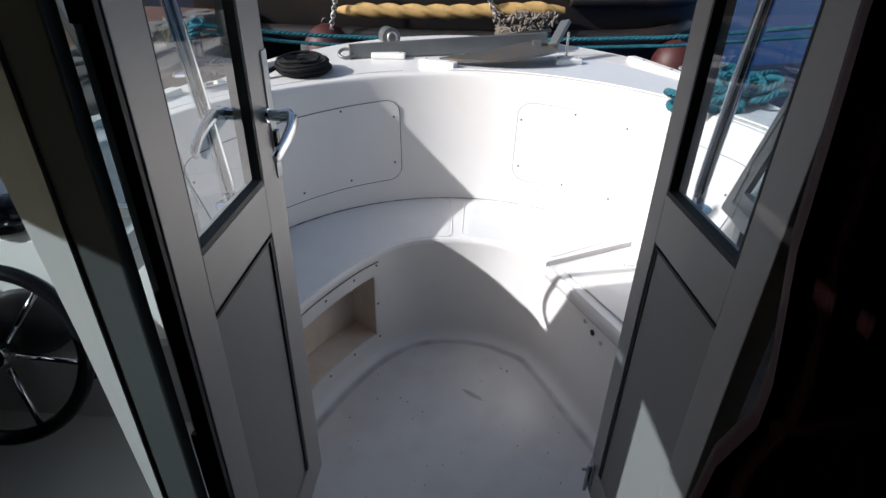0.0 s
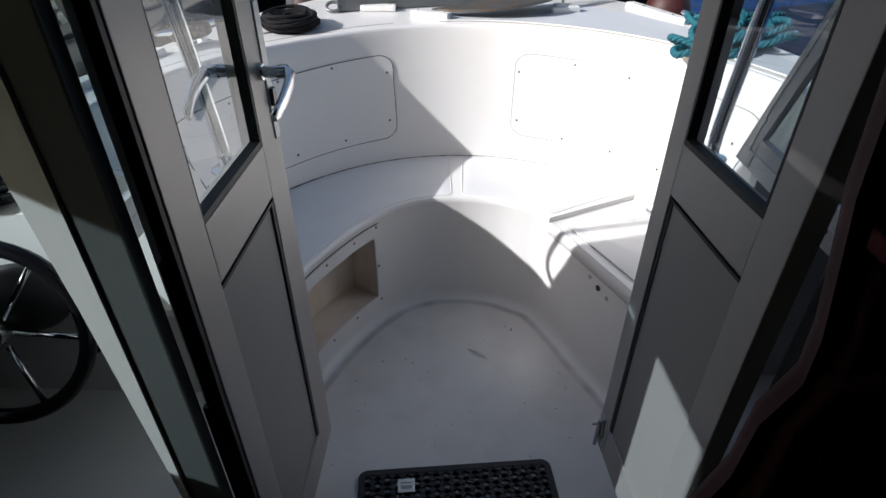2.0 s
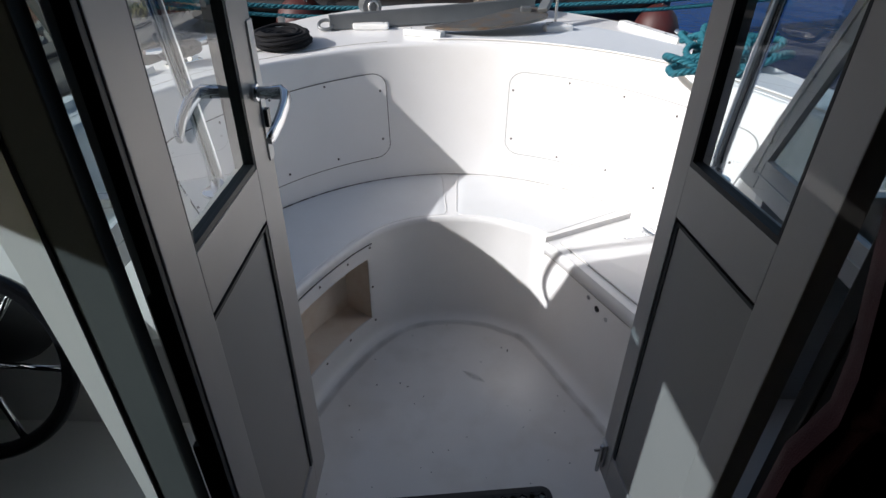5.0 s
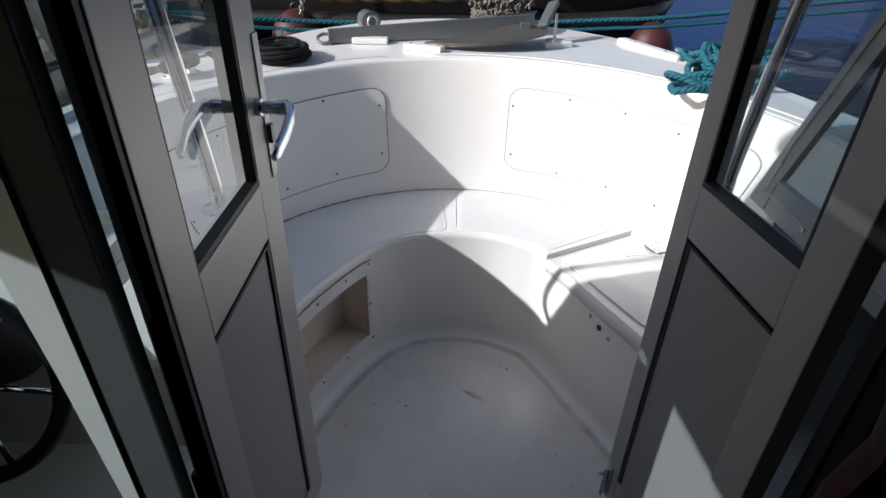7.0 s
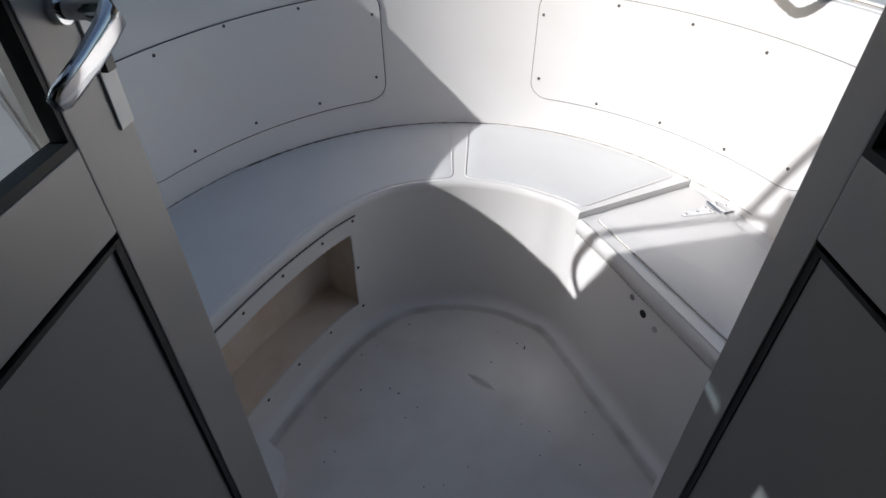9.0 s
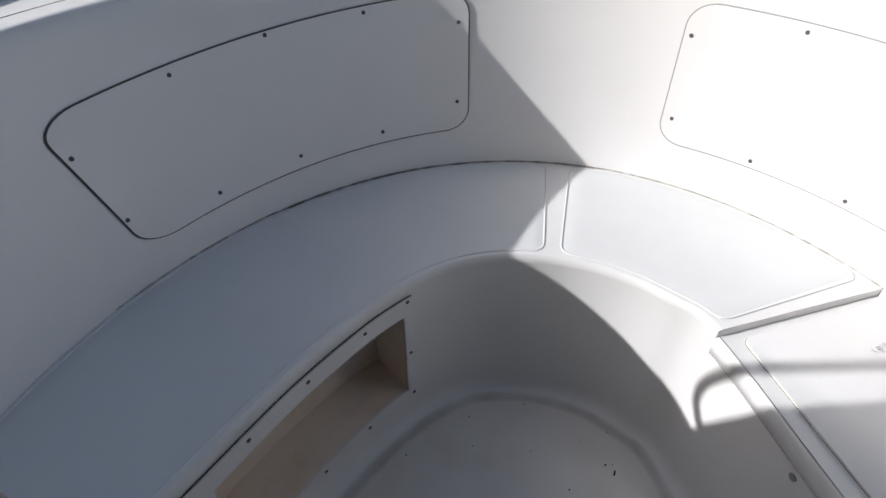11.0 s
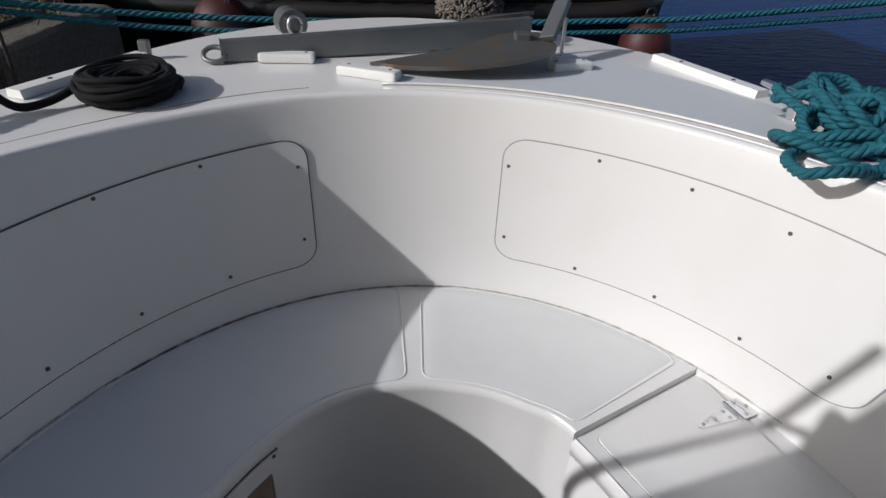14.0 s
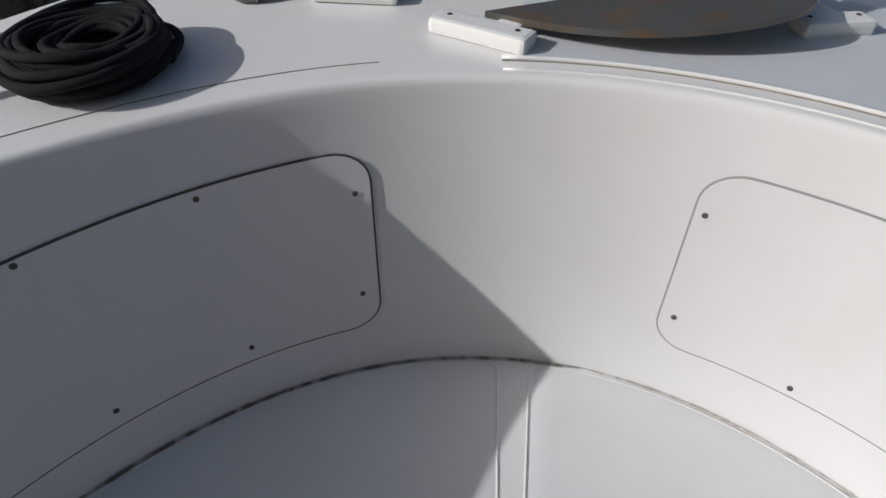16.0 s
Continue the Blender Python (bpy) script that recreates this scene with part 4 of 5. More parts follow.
# grime line where the seat meets the side, and specks on the floor
gr = tagged(new("grime"), "dark grime in the seat corner, toned deeper where shaded and small specks", "grime", kind="structure")
edges = [k * 0.5 for k in range(4, 186)]
ribbon([edge_at(k, 0.0006, 0.062) for k in edges], [edge_at(k, 0.0050, 0.024) for k in edges], COVE_DIRT, "cove_grime", gr, "brown grime round the foot of the riser")
# Grime carries the shade too: darkest up to the shadow edge, paler in sun.
for lo_t, hi_t, wide, mt_ in ((0.25, 0.535, 0.013, CORNER_DIRT_SHADE), (0.14, 0.25, 0.008, CORNER_FILM), (0.535, 0.80, 0.009, CORNER_FILM)):
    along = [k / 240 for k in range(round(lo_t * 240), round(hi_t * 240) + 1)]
    ribbon([well(t, SEAT_Z + 0.0012) + facing(t, SEAT_Z) * (0.001 + wide * min(1.0, 12 * (t - lo_t) / 0.28 + 0.3, 12 * (hi_t - t) / 0.28 + 0.3)) for t in along], [well(t, SEAT_Z + 0.0045) + facing(t, SEAT_Z) * 0.0016 for t in along], mt_, "corner_grime", gr, "grime in the seat corner, toned deeper where shaded")
for x, y, ln, w_, a in ((0.21, 1.735, 0.09, 0.035, 145),):
    c, d = Vector((x, y, 0.0007)), Vector((math.cos(radians(a)), math.sin(radians(a)), 0))
    e = Vector((-d.y, d.x, 0)) * w_ / 2
    ribbon([c + d * ln * (j / 8 - 0.5) - e * math.sin(math.pi * (j + 0.2) / 8.4) for j in range(9)], [c + d * ln * (j / 8 - 0.5) + e * math.sin(math.pi * (j + 0.2) / 8.4) for j in range(9)], SCUFF, "scuff", gr, "faint grey scuff on the floor")
rng = random.Random(5)
bm = bmesh.new()
for _ in range(46):
    x, y = rng.uniform(-0.2, 0.5), rng.uniform(1.25, 2.0)
    disc(bm, (x, y, 0.0), rng.uniform(0.001, 0.0022), 0.0008, sides=6)
for x, y, w_, a in ((0.33, 1.865, 0.012, 80), (-0.005, 1.685, 0.006, 20), (-0.03, 1.70, 0.004, 0), (-0.105, 1.69, 0.004, 0), (0.31, 1.88, 0.004, 0)):
    box(bm, (-w_ / 2, -0.0018, 0), (w_ / 2, 0.0018, 0.001), 0, pose(x, y, 0, 0, 0, a))
part("specks", bm, RUBBED, gr)

# ---------- deck fittings ----------
DZ = DECK_Z
def deck_inner(i, out):
    t = i / 120
    p, n = well(t, DZ), facing(t, 0.8)
    n.z = 0.0
    p -= n.normalized() * (0.016 + out)
    return Vector((p.x, p.y, DZ - lip_drop(t) * 0.9))

gp = bmesh.new()
a_, b_ = int(well_t(0.10, 2.6) * 120), 112
low = [deck_inner(i, 0.045) for i in range(a_, b_)]
hi_ = []
for i in range(a_, b_):
    p, o = deck_inner(i, 0.045), OUTER[i]
    hi_.append(p.lerp(Vector((o.x, o.y, DZ)), 0.62 if i > a_ + 8 else 0.25 + 0.37 * (i - a_) / 8))
grid(gp, [[p + Vector((0, 0, 0.0)) for p in low], [p + Vector((0, 0, 0.0022)) for p in low], [p + Vector((0, 0, 0.0022)) for p in hi_], [p for p in hi_]])
tagged(part("deck_non_skid", gp, DECK_GREY), "pale grey non-skid deck area", "deck", kind="structure")
sm = bmesh.new()
line_bm = tube(bmesh.new(), [deck_inner(i, 0.035) + Vector((0, 0, 0.0002)) for i in range(6, 52)], 0.0009, 6)
# Starboard line paints in the shaded step beside the moulded ridge.
tube(line_bm, [deck_inner(i, 0.0305) + Vector((0, 0, 0.0008)) for i in range(a_ - 1, 112)], 0.0012, 6)
tagged(part("deck_line", line_bm, SEAM_BROWN), "fine dark deck edge line, shade of the ridge to starboard", "deck", kind="structure")
tube(sm, [deck_inner(i, 0.036) + Vector((0, 0, 0.002)) for i in range(a_ - 1, 112)], 0.0042, 6)
tube(sm, [deck_inner(i, 0.004) + Vector((0, 0, 0.0005)) for i in range(a_ - 1, 112)], 0.0022, 6)
tagged(part("deck_seam", sm, GEL, smooth=True), "fine moulded line round the deck edge", "deck", kind="structure")


def toe_rail(p, q, label):
    th = thing("toe_rail", label, "rail", "toe rails")
    p, q = Vector(p), Vector(q)
    d = q - p
    ang = math.degrees(math.atan2(d.y, d.x))
    L = d.length
    bm = bmesh.new()
    prof = [(-0.022, 0), (0.022, 0), (0.018, 0.018), (-0.018, 0.018)]
    a = [bm.verts.new((0, y, z)) for y, z in prof]
    b = [bm.verts.new((L, y, z)) for y, z in prof]
    bm.faces.new(a), bm.faces.new(b[::-1])
    for k in range(4):
        bm.faces.new((a[k], a[(k + 1) % 4], b[(k + 1) % 4], b[k]))
    part("rail", bm, WHITE, th)
    n_ = max(2, int(L / 0.16))
    for k in range(n_):
        part("screw", disc(bmesh.new(), (L * (k + 0.5) / n_, 0, 0.0165), 0.005, 0.003, sides=10), RUBBED, th)
    th.matrix_world = pose(p.x, p.y, DZ, 0, 0, ang)


toe_rail((-0.895, 1.45, DZ), (-0.79, 2.085, DZ), "white screwed rail along the deck edge")
toe_rail((-0.685, 2.40, DZ), (-0.555, 2.73, DZ), "short white screwed rail along the deck edge")
toe_rail((0.825, 2.86, DZ), (0.955, 2.52, DZ), "short white screwed rail along the deck edge by the water")

st = thing("rail_stop", "small dark steel stop at the end of the rail", "deck fitting")
part("post", boxed((-0.56, 2.725, DZ), (-0.535, 2.745, DZ + 0.045), 0.003), GALV, st)


def cleat(x, y, ang, label):
    th = thing("cleat", label, "mooring cleat", "mooring cleats")
    part("horn_bar", tube(bmesh.new(), smooth_line([(-0.13, 0, 0.058), (-0.06, 0, 0.052), (0, 0, 0.05), (0.06, 0, 0.052), (0.13, 0, 0.058)], 16), lambda f: 0.007 + 0.005 * math.sin(math.pi * f), 10), CHROME, th, smooth=True, angle=60)
    for s in (-1, 1):
        part("foot", boxed((s * 0.035 - 0.012, -0.014, 0), (s * 0.035 + 0.012, 0.014, 0.052), 0.004), CHROME, th)
    part("base", boxed((-0.06, -0.02, 0), (0.06, 0.02, 0.006), 0.002), CHROME, th)
    th.matrix_world = pose(x, y, DZ, 0, 0, ang)
    return th


cleat(-0.725, 2.19, 62, "polished steel cleat wound with black line")
cleat(0.955, 2.33, -66, "polished steel cleat under a heap of teal rope")

bl = thing("black_line", "black braided line coiled on deck and wound round the cleat", "rope")
rng = random.Random(8)
pts, turns = [], 38
for k in range(turns * 24):
    a, f = 2 * math.pi * k / 24, k / (turns * 24)
    lay = k // 24
    if k % 24 == 0:
        r0, jx, jy, wob = 0.092 - 0.062 * ((lay * 0.382) % 1.0) ** 1.3, rng.uniform(-0.008, 0.008), rng.uniform(-0.010, 0.010), rng.uniform(0, 6)
        if lay == 0:
            r1, ix, iy = r0, jx, jy
    ease = (k % 24) / 24
    r1, ix, iy = r1 + (r0 - r1) * 0.2, ix + (jx - ix) * 0.2, iy + (jy - iy) * 0.2
    bowl = 0.55 + 0.45 * min(1.0, r1 / 0.085)
    z = 0.008 + 0.040 * f * bowl + 0.005 * math.sin(a * 2 + wob)
    pts.append((-0.470 + ix + r1 * 1.06 * math.cos(a), 2.450 + iy + r1 * 1.22 * math.sin(a), DZ + max(0.008, z)))
part("coil", tube(bmesh.new(), smooth_line(pts[::2], 1100), 0.0066, 7), ROPE_BLACK, bl, smooth=True)
bm = bmesh.new()
tube(bm, smooth_line([(-0.55, 2.40, DZ + 0.03), (-0.585, 2.345, DZ + 0.014), (-0.625, 2.305, DZ + 0.014), (-0.675, 2.305, DZ + 0.045), (-0.715, 2.285, DZ + 0.068), (-0.735, 2.24, DZ + 0.06)], 36), 0.0085, 8)
part("lead", bm, ROPE_BLACK, bl, smooth=True)
for k in range(6):
    c = Vector((-0.725, 2.19, DZ + 0.045)) + Vector((math.cos(radians(62)), math.sin(radians(62)), 0)) * (-0.055 + 0.018 * k)
    bm = bmesh.new()
    tube(bm, [(c.x + 0.027 * math.cos(u) * math.cos(radians(-28 + 30 * (k % 3))), c.y + 0.027 * math.cos(u) * math.sin(radians(-28 + 30 * (k % 3))), c.z - 0.004 + 0.015 * math.sin(u)) for u in [2 * math.pi * j / 16 for j in range(17)]], 0.011, 8)
    part("cleat_turn", bm, ROPE_BLACK, bl, smooth=True)
bm = bmesh.new()
tube(bm, smooth_line([(-0.765, 2.13, DZ + 0.07), (-0.80, 2.19, DZ + 0.085), (-0.775, 2.25, DZ + 0.08), (-0.73, 2.28, DZ + 0.06)], 20), 0.006, 8)
part("loose_end", bm, ROPE_BLACK, bl, smooth=True)

for (x0, y0, x1, y1) in ((-0.266, 2.712, -0.125, 2.718), (-0.062, 2.625, 0.082, 2.563), (0.49, 2.69, 0.60, 2.72)):
    ch = thing("anchor_chock", "white plastic anchor chock screwed to the deck", "anchor chock", "anchor chocks")
    L = math.hypot(x1 - x0, y1 - y0)
    part("block", boxed((0, 0.0, 0), (L, 0.045, 0.024), 0.007), WHITE, ch)
    if x0 > -0.1:
        part("side_arm", boxed((L - 0.07, 0.046, 0), (L - 0.03, 0.115, 0.020), 0.006), WHITE, ch)
        part("screw", disc(bmesh.new(), (L - 0.05, 0.095, 0.0195), 0.004, 0.0014, sides=8), RUBBED, ch)
    for s in (0.15, 0.85):
        part("screw", disc(bmesh.new(), (L * s, 0.026, 0.0235), 0.004, 0.0014, sides=8), RUBBED, ch)
    ch.matrix_world = pose(x0, y0, DZ, 0, 0, math.degrees(math.atan2(y1 - y0, x1 - x0)))

anc = thing("anchor", "galvanised plough anchor with rusty flukes lying on deck", "anchor")
bm = bmesh.new()
A, B = Vector((-0.355, 2.715, DZ + 0.029)), Vector((0.47, 2.965, DZ + 0.046))
rows = []
for k in range(13):
    f = k / 12
    p = A.lerp(B, f)
    w_ = 0.012
    h0, h1 = -0.028 - 0.004 * math.sin(math.pi * f), 0.026 + 0.016 * f
    side = (B - A).cross(Vector((0, 0, 1))).normalized() * w_
    rows.append([p + side + Vector((0, 0, h0)), p + side + Vector((0, 0, h1)), p - side + Vector((0, 0, h1)), p - side + Vector((0, 0, h0))])
grid(bm, rows, closed=True)
bm.faces.new([bm.verts.new(p) for p in rows[0]]), bm.faces.new([bm.verts.new(p) for p in rows[-1]])
bmesh.ops.remove_doubles(bm, verts=bm.verts, dist=1e-5)
bmesh.ops.bevel(bm, geom=bm.edges, offset=0.003, segments=1, affect="EDGES")
part("shank", bm, GALV, anc, "galvanised shank")


def fluke(outline, thick=0.010):
    bm = bmesh.new()
    a = [bm.verts.new(p) for p in outline]
    b = [bm.verts.new(Vector(p) - Vector((0, 0, thick))) for p in outline]
    bm.faces.new(a), bm.faces.new(b[::-1])
    for k in range(len(a)):
        bm.faces.new((a[k], a[(k + 1) % len(a)], b[(k + 1) % len(a)], b[k]))
    bmesh.ops.triangulate(bm, faces=[f for f in bm.faces if len(f.verts) > 4])
    return bm


F = [(0.02, 2.655, DZ + 0.026), (0.13, 2.61, DZ + 0.030), (0.25, 2.585, DZ + 0.040), (0.37, 2.60, DZ + 0.052), (0.455, 2.64, DZ + 0.062), (0.490, 2.70, DZ + 0.062), (0.498, 2.77, DZ + 0.060), (0.475, 2.85, DZ + 0.068), (0.37, 2.83, DZ + 0.066), (0.22, 2.72, DZ + 0.048)]
part("fluke", fluke([tuple(p) for p in smooth_line(F + F[:1], 60)[:-1]]), GALV_RUST, anc, "rust-tinged anchor fluke")
F2 = [(0.10, 2.96, DZ + 0.03), (0.22, 3.04, DZ + 0.045), (0.36, 3.12, DZ + 0.06), (0.48, 3.14, DZ + 0.07), (0.50, 3.08, DZ + 0.085), (0.46, 2.99, DZ + 0.095), (0.36, 2.94, DZ + 0.09), (0.2, 2.92, DZ + 0.06)]
part("fluke", fluke([tuple(p) for p in smooth_line(F2 + F2[:1], 60)[:-1]]), GALV_RUST, anc, "rust-tinged anchor fluke")
bm = bmesh.new()
box(bm, (-0.022, -0.04, -0.006), (0.022, 0.10, 0.012), 0.003, pose(0.497, 2.80, DZ + 0.088, 35, -15, -38))
part("crown_plate", bm, GALV, anc, "galvanised anchor crown plate")
part("pin_lug", boxed((0.395, 2.765, DZ + 0.055), (0.435, 2.81, DZ + 0.080), 0.004), GALV, anc)
bm = bmesh.new()
tube(bm, [Vector((-0.370, 2.712, DZ + 0.020)) + Vector((0.028 * math.cos(u), 0.018 * math.sin(u) , 0.014 * math.sin(u))) for u in [2 * math.pi * j / 20 for j in range(21)]], 0.0065, 8)
part("shackle", bm, GALV, anc, "dull steel shackle", smooth=True)
bm = bmesh.new()
tube(bm, [(0.555, 2.90, DZ), (0.555, 2.90, DZ + 0.10)], 0.006, 8)
stn = thing("anchor_pin", "thin upright steel pin holding the anchor", "deck fitting")
part("pin", bm, STEEL, stn, smooth=True, angle=50)

ff = thing("bow_fairlead", "grey cast bow fairlead with a shackle", "fairlead")
bm = bmesh.new()
rows = []
for y0 in (0.0, 0.07):
    o, i_ = [], []
    for j in range(17):
        u = radians(-35 + 250 * j / 16)
        o.append((0.055 * math.cos(u) * (1 - y0 * 1.5), y0, 0.06 + 0.062 * math.sin(u)))
    rows.append(o)
bm.faces.new([bm.verts.new(p) for p in rows[0]]), bm.faces.new([bm.verts.new(p) for p in rows[1]])
grid(bm, [rows[0], rows[1]], closed=True)
bmesh.ops.remove_doubles(bm, verts=bm.verts, dist=1e-5)
part("casting", bm, GALV, ff, smooth=True, angle=40)
part("ring", tube(bmesh.new(), [(0.026 * math.cos(u), -0.012, 0.06 + 0.038 * math.sin(u)) for u in [2 * math.pi * j / 20 for j in range(21)]], 0.007, 8), STEEL, ff, smooth=True)
ff.matrix_world = pose(-0.22, 3.00, DZ, 0, 0, 28) @ Matrix.Diagonal((0.78, 1, 0.66, 1))

# teal rope heaped on the cleat
th = thing("teal_rope_heap", "teal laid rope heaped loosely over the cleat", "rope")
rng = random.Random(11)
bm = bmesh.new()
loops = [((0.84, 2.09), 0.105, 0.062, 20, 0.016), ((0.90, 2.14), 0.11, 0.06, -25, 0.035), ((0.95, 2.22), 0.10, 0.07, 50, 0.05), ((0.98, 2.31), 0.12, 0.06, -60, 0.07), ((0.99, 2.22), 0.13, 0.08, 10, 0.05), ((1.0, 2.38), 0.10, 0.07, 30, 0.085), ((1.04, 2.27), 0.12, 0.08, -35, 0.09), ((0.97, 2.27), 0.09, 0.05, 80, 0.10), ((1.07, 2.35), 0.11, 0.08, 5, 0.10), ((1.07, 2.2), 0.11, 0.08, -70, 0.07)]
loops[0] = ((0.865, 2.10), 0.105, 0.058, 20, 0.016)
for _ in range(9):
    loops.append(((rng.uniform(0.97, 1.09), rng.uniform(2.16, 2.34)), rng.uniform(0.05, 0.10), rng.uniform(0.035, 0.06), rng.uniform(-90, 90), rng.uniform(0.05, 0.11)))
spine = []
for (cx, cy), ra, rb, an, h in loops:
    line = []
    ph, ph2 = rng.uniform(0, 6), rng.uniform(0, 6)
    for j in range(40):
        u = 2 * math.pi * j / 34 + ph
        wob = 1 + 0.10 * math.sin(3 * u + ph2)
        x, y = ra * wob * math.cos(u), rb * wob * math.sin(u)
        c, s = math.cos(radians(an)), math.sin(radians(an))
        line.append((cx + x * c - y * s, cy + x * s + y * c, DZ + max(0.013, h * 0.62 + 0.018 * math.sin(2 * u + ph))))
    line = smooth_line(line, 130)
    spine += line
    rope(bm, line, 0.0105, 0.05)
part("rope", bm, ROPE_TEAL, th, smooth=True)
bm = bmesh.new()
for _ in range(3200):
    c = rng.choice(spine)
    d = Vector((rng.uniform(-1, 1), rng.uniform(-1, 1), rng.uniform(-0.3, 1))).normalized()
    side = d.cross(Vector((0, 0, 1)) if abs(d.z) < 0.9 else Vector((1, 0, 0))).normalized() * rng.uniform(-0.007, 0.007)
    tube(bm, [c + d * 0.008, c + d * 0.012 + side], 0.0004, 3, caps=False)
part("rope_fuzz", bm, ROPE_TEAL, th)["kind"] = "stuff"

# mooring ropes
def mooring(name, label, pts, r):
    t = thing(name, label, "mooring rope", "mooring ropes")
    part("rope", rope(bmesh.new(), smooth_line(pts, 900), r), ROPE_TEAL, t, smooth=True)


mooring("mooring_rope", "taut teal mooring rope from the quay to beyond the bow", [(-1.28, 3.25, 0.93), (-0.9, 3.45, 0.868), (-0.43, 3.56, 0.838), (0.3, 3.57, 0.845), (0.95, 3.58, 0.870), (1.4, 3.6, 0.898), (3.0, 3.8, 1.03), (6.0, 4.3, 1.22)], 0.0118)
mooring("mooring_rope", "second teal mooring rope slung beside the first", [(-1.27, 3.26, 0.905), (-1.05, 3.38, 0.855), (-0.72, 3.50, 0.808), (-0.2, 3.57, 0.793), (0.3, 3.58, 0.799), (0.95, 3.59, 0.826), (1.4, 3.61, 0.853), (3.0, 3.81, 0.97), (6.0, 4.31, 1.15)], 0.0105)
kn = thing("rope_knot", "knotted teal rope round the iron post", "rope")
for k in range(7):
    turn = [(-1.27 + 0.026 * math.cos(u) + 0.006 * k, 3.27 + 0.026 * math.sin(u), 0.875 + 0.010 * k + 0.014 * math.sin(u + k)) for u in [2 * math.pi * j / 14 for j in range(15)]]
    part("rope_turn", tube(bmesh.new(), turn, 0.009, 7), ROPE_TEAL, kn, smooth=True)

# ---------- quay ----------
QX, QZ, QY = -1.30, 0.75, 4.25
w = bmesh.new()
grid(w, [[(-400, -300, -0.6), (400, -300, -0.6)], [(-400, 600, -0.6), (400, 600, -0.6)]])
tagged(part("water", w, WATER), "deep blue rippled harbour water", "water", kind="structure")
cf = bmesh.new()
prism(cf, [(XL, -1.6), (XR, -1.6), (XR, 0.879), (XL, 0.879)], -0.05, -0.012)
tagged(part("floor_cabin", cf, CABIN_FLOOR), "dark worn wheelhouse floor", "floor", kind="structure")


def rough_slab(x0, x1, y0, y1, z, amp, nx, ny, seed, skirt=None, wobble=0.0):
    """A top surface with unevenness and a ragged seaward edge that drops to skirt."""
    rows = []
    for i in range(nx + 1):
        row = []
        for j in range(ny + 1):
            y = y0 + (y1 - y0) * j / ny
            x = x0 + (x1 - x0) * i / nx
            if i == nx:
                x += wobble * noise.noise((y * 3, seed, 0)) * 2
            if i == 0:
                x += wobble * noise.noise((y * 3, seed + 9, 0)) * 2
            row.append((x, y, z + amp * noise.noise((x * 9, y * 9, seed)) - (0.02 if i == nx else 0)))
        rows.append(row)
    bm = grid(bmesh.new(), rows)
    if skirt is not None:
        edge = rows[-1]
        grid(bm, [edge, [(p[0] + 0.015 * noise.noise((p[1] * 5, 1, seed)), p[1], z - 0.25) for p in edge], [(p[0] + 0.02, p[1], skirt) for p in edge]])
        end = [r[-1] for r in rows]
        grid(bm, [end, [(p[0], p[1] + 0.01, skirt) for p in end]])
    return bm


tagged(part("pavement", rough_slab(-1.77, QX, -12, QY, QZ, 0.006, 24, 500, 2, -1.5, 0.02), CONCRETE, smooth=True, angle=50), "worn pebbled concrete edge of the quay", "quay", kind="structure")
kerb = tagged(new("quay_stones"), "row of flat grey stones behind the concrete quay edge", "stone paving", kind="structure")
rng = random.Random(3)
protos = []
for k in range(6):
    n_ = rng.randint(6, 8)
    bm = bmesh.new()
    pts = [(math.cos(2 * math.pi * j / n_ + rng.uniform(-0.2, 0.2)) * rng.uniform(0.42, 0.52), math.sin(2 * math.pi * j / n_) * rng.uniform(0.42, 0.52)) for j in range(n_)]
    prism(bm, pts, -0.3, 0.12)
    bmesh.ops.bevel(bm, geom=[e for e in bm.edges if all(v.co.z > 0 for v in e.verts)], offset=0.06, segments=1, affect="EDGES")
    me = bpy.data.meshes.new("stone")
    bm.to_mesh(me)
    bm.free()
    me.materials.append(STONE)
    protos.append(me)
y = -1.0
while y < 5.2:
    for x in (-1.85, -2.01):
        o = new("stone", rng.choice(protos))
        o.parent = kerb
        ln = rng.uniform(0.16, 0.30)
        o.location = (x + rng.uniform(-0.02, 0.02), y + rng.uniform(-0.05, 0.05), QZ - 0.01)
        o.scale = (0.19, ln * 1.05, 0.22 + rng.uniform(-0.08, 0.1))
        o.rotation_euler = (rng.uniform(-0.05, 0.05), rng.uniform(-0.05, 0.05), rng.uniform(-0.2, 0.2))
    y += 0.23
tagged(part("ground", rough_slab(-120, -1.78, -60, 9, QZ - 0.03, 0.02, 60, 260, 7), EARTH, smooth=True), "dry red earth behind the quay", "ground", kind="structure")
tagged(part("ground_bank", rough_slab(-120, -2.6, 5.0, 60, QZ - 0.05, 0.05, 40, 60, 8, -1.5), EARTH, smooth=True), "dark rough bank beyond the quay", "ground", kind="structure")
cb = thing("cable", "old dark cable lying along the concrete quay edge", "cable")
part("cable", tube(bmesh.new(), smooth_line([(-1.57 + 0.05 * (y - 2.4) + 0.02 * math.sin(y * 2.1), y, QZ + 0.012 + 0.004 * math.sin(y * 5)) for y in [0.2 * j for j in range(-6, 20)]] + [(-1.48, 4.0, QZ + 0.01)], 120), 0.012, 8), RUBBED, cb, smooth=True)
tf = bmesh.new()
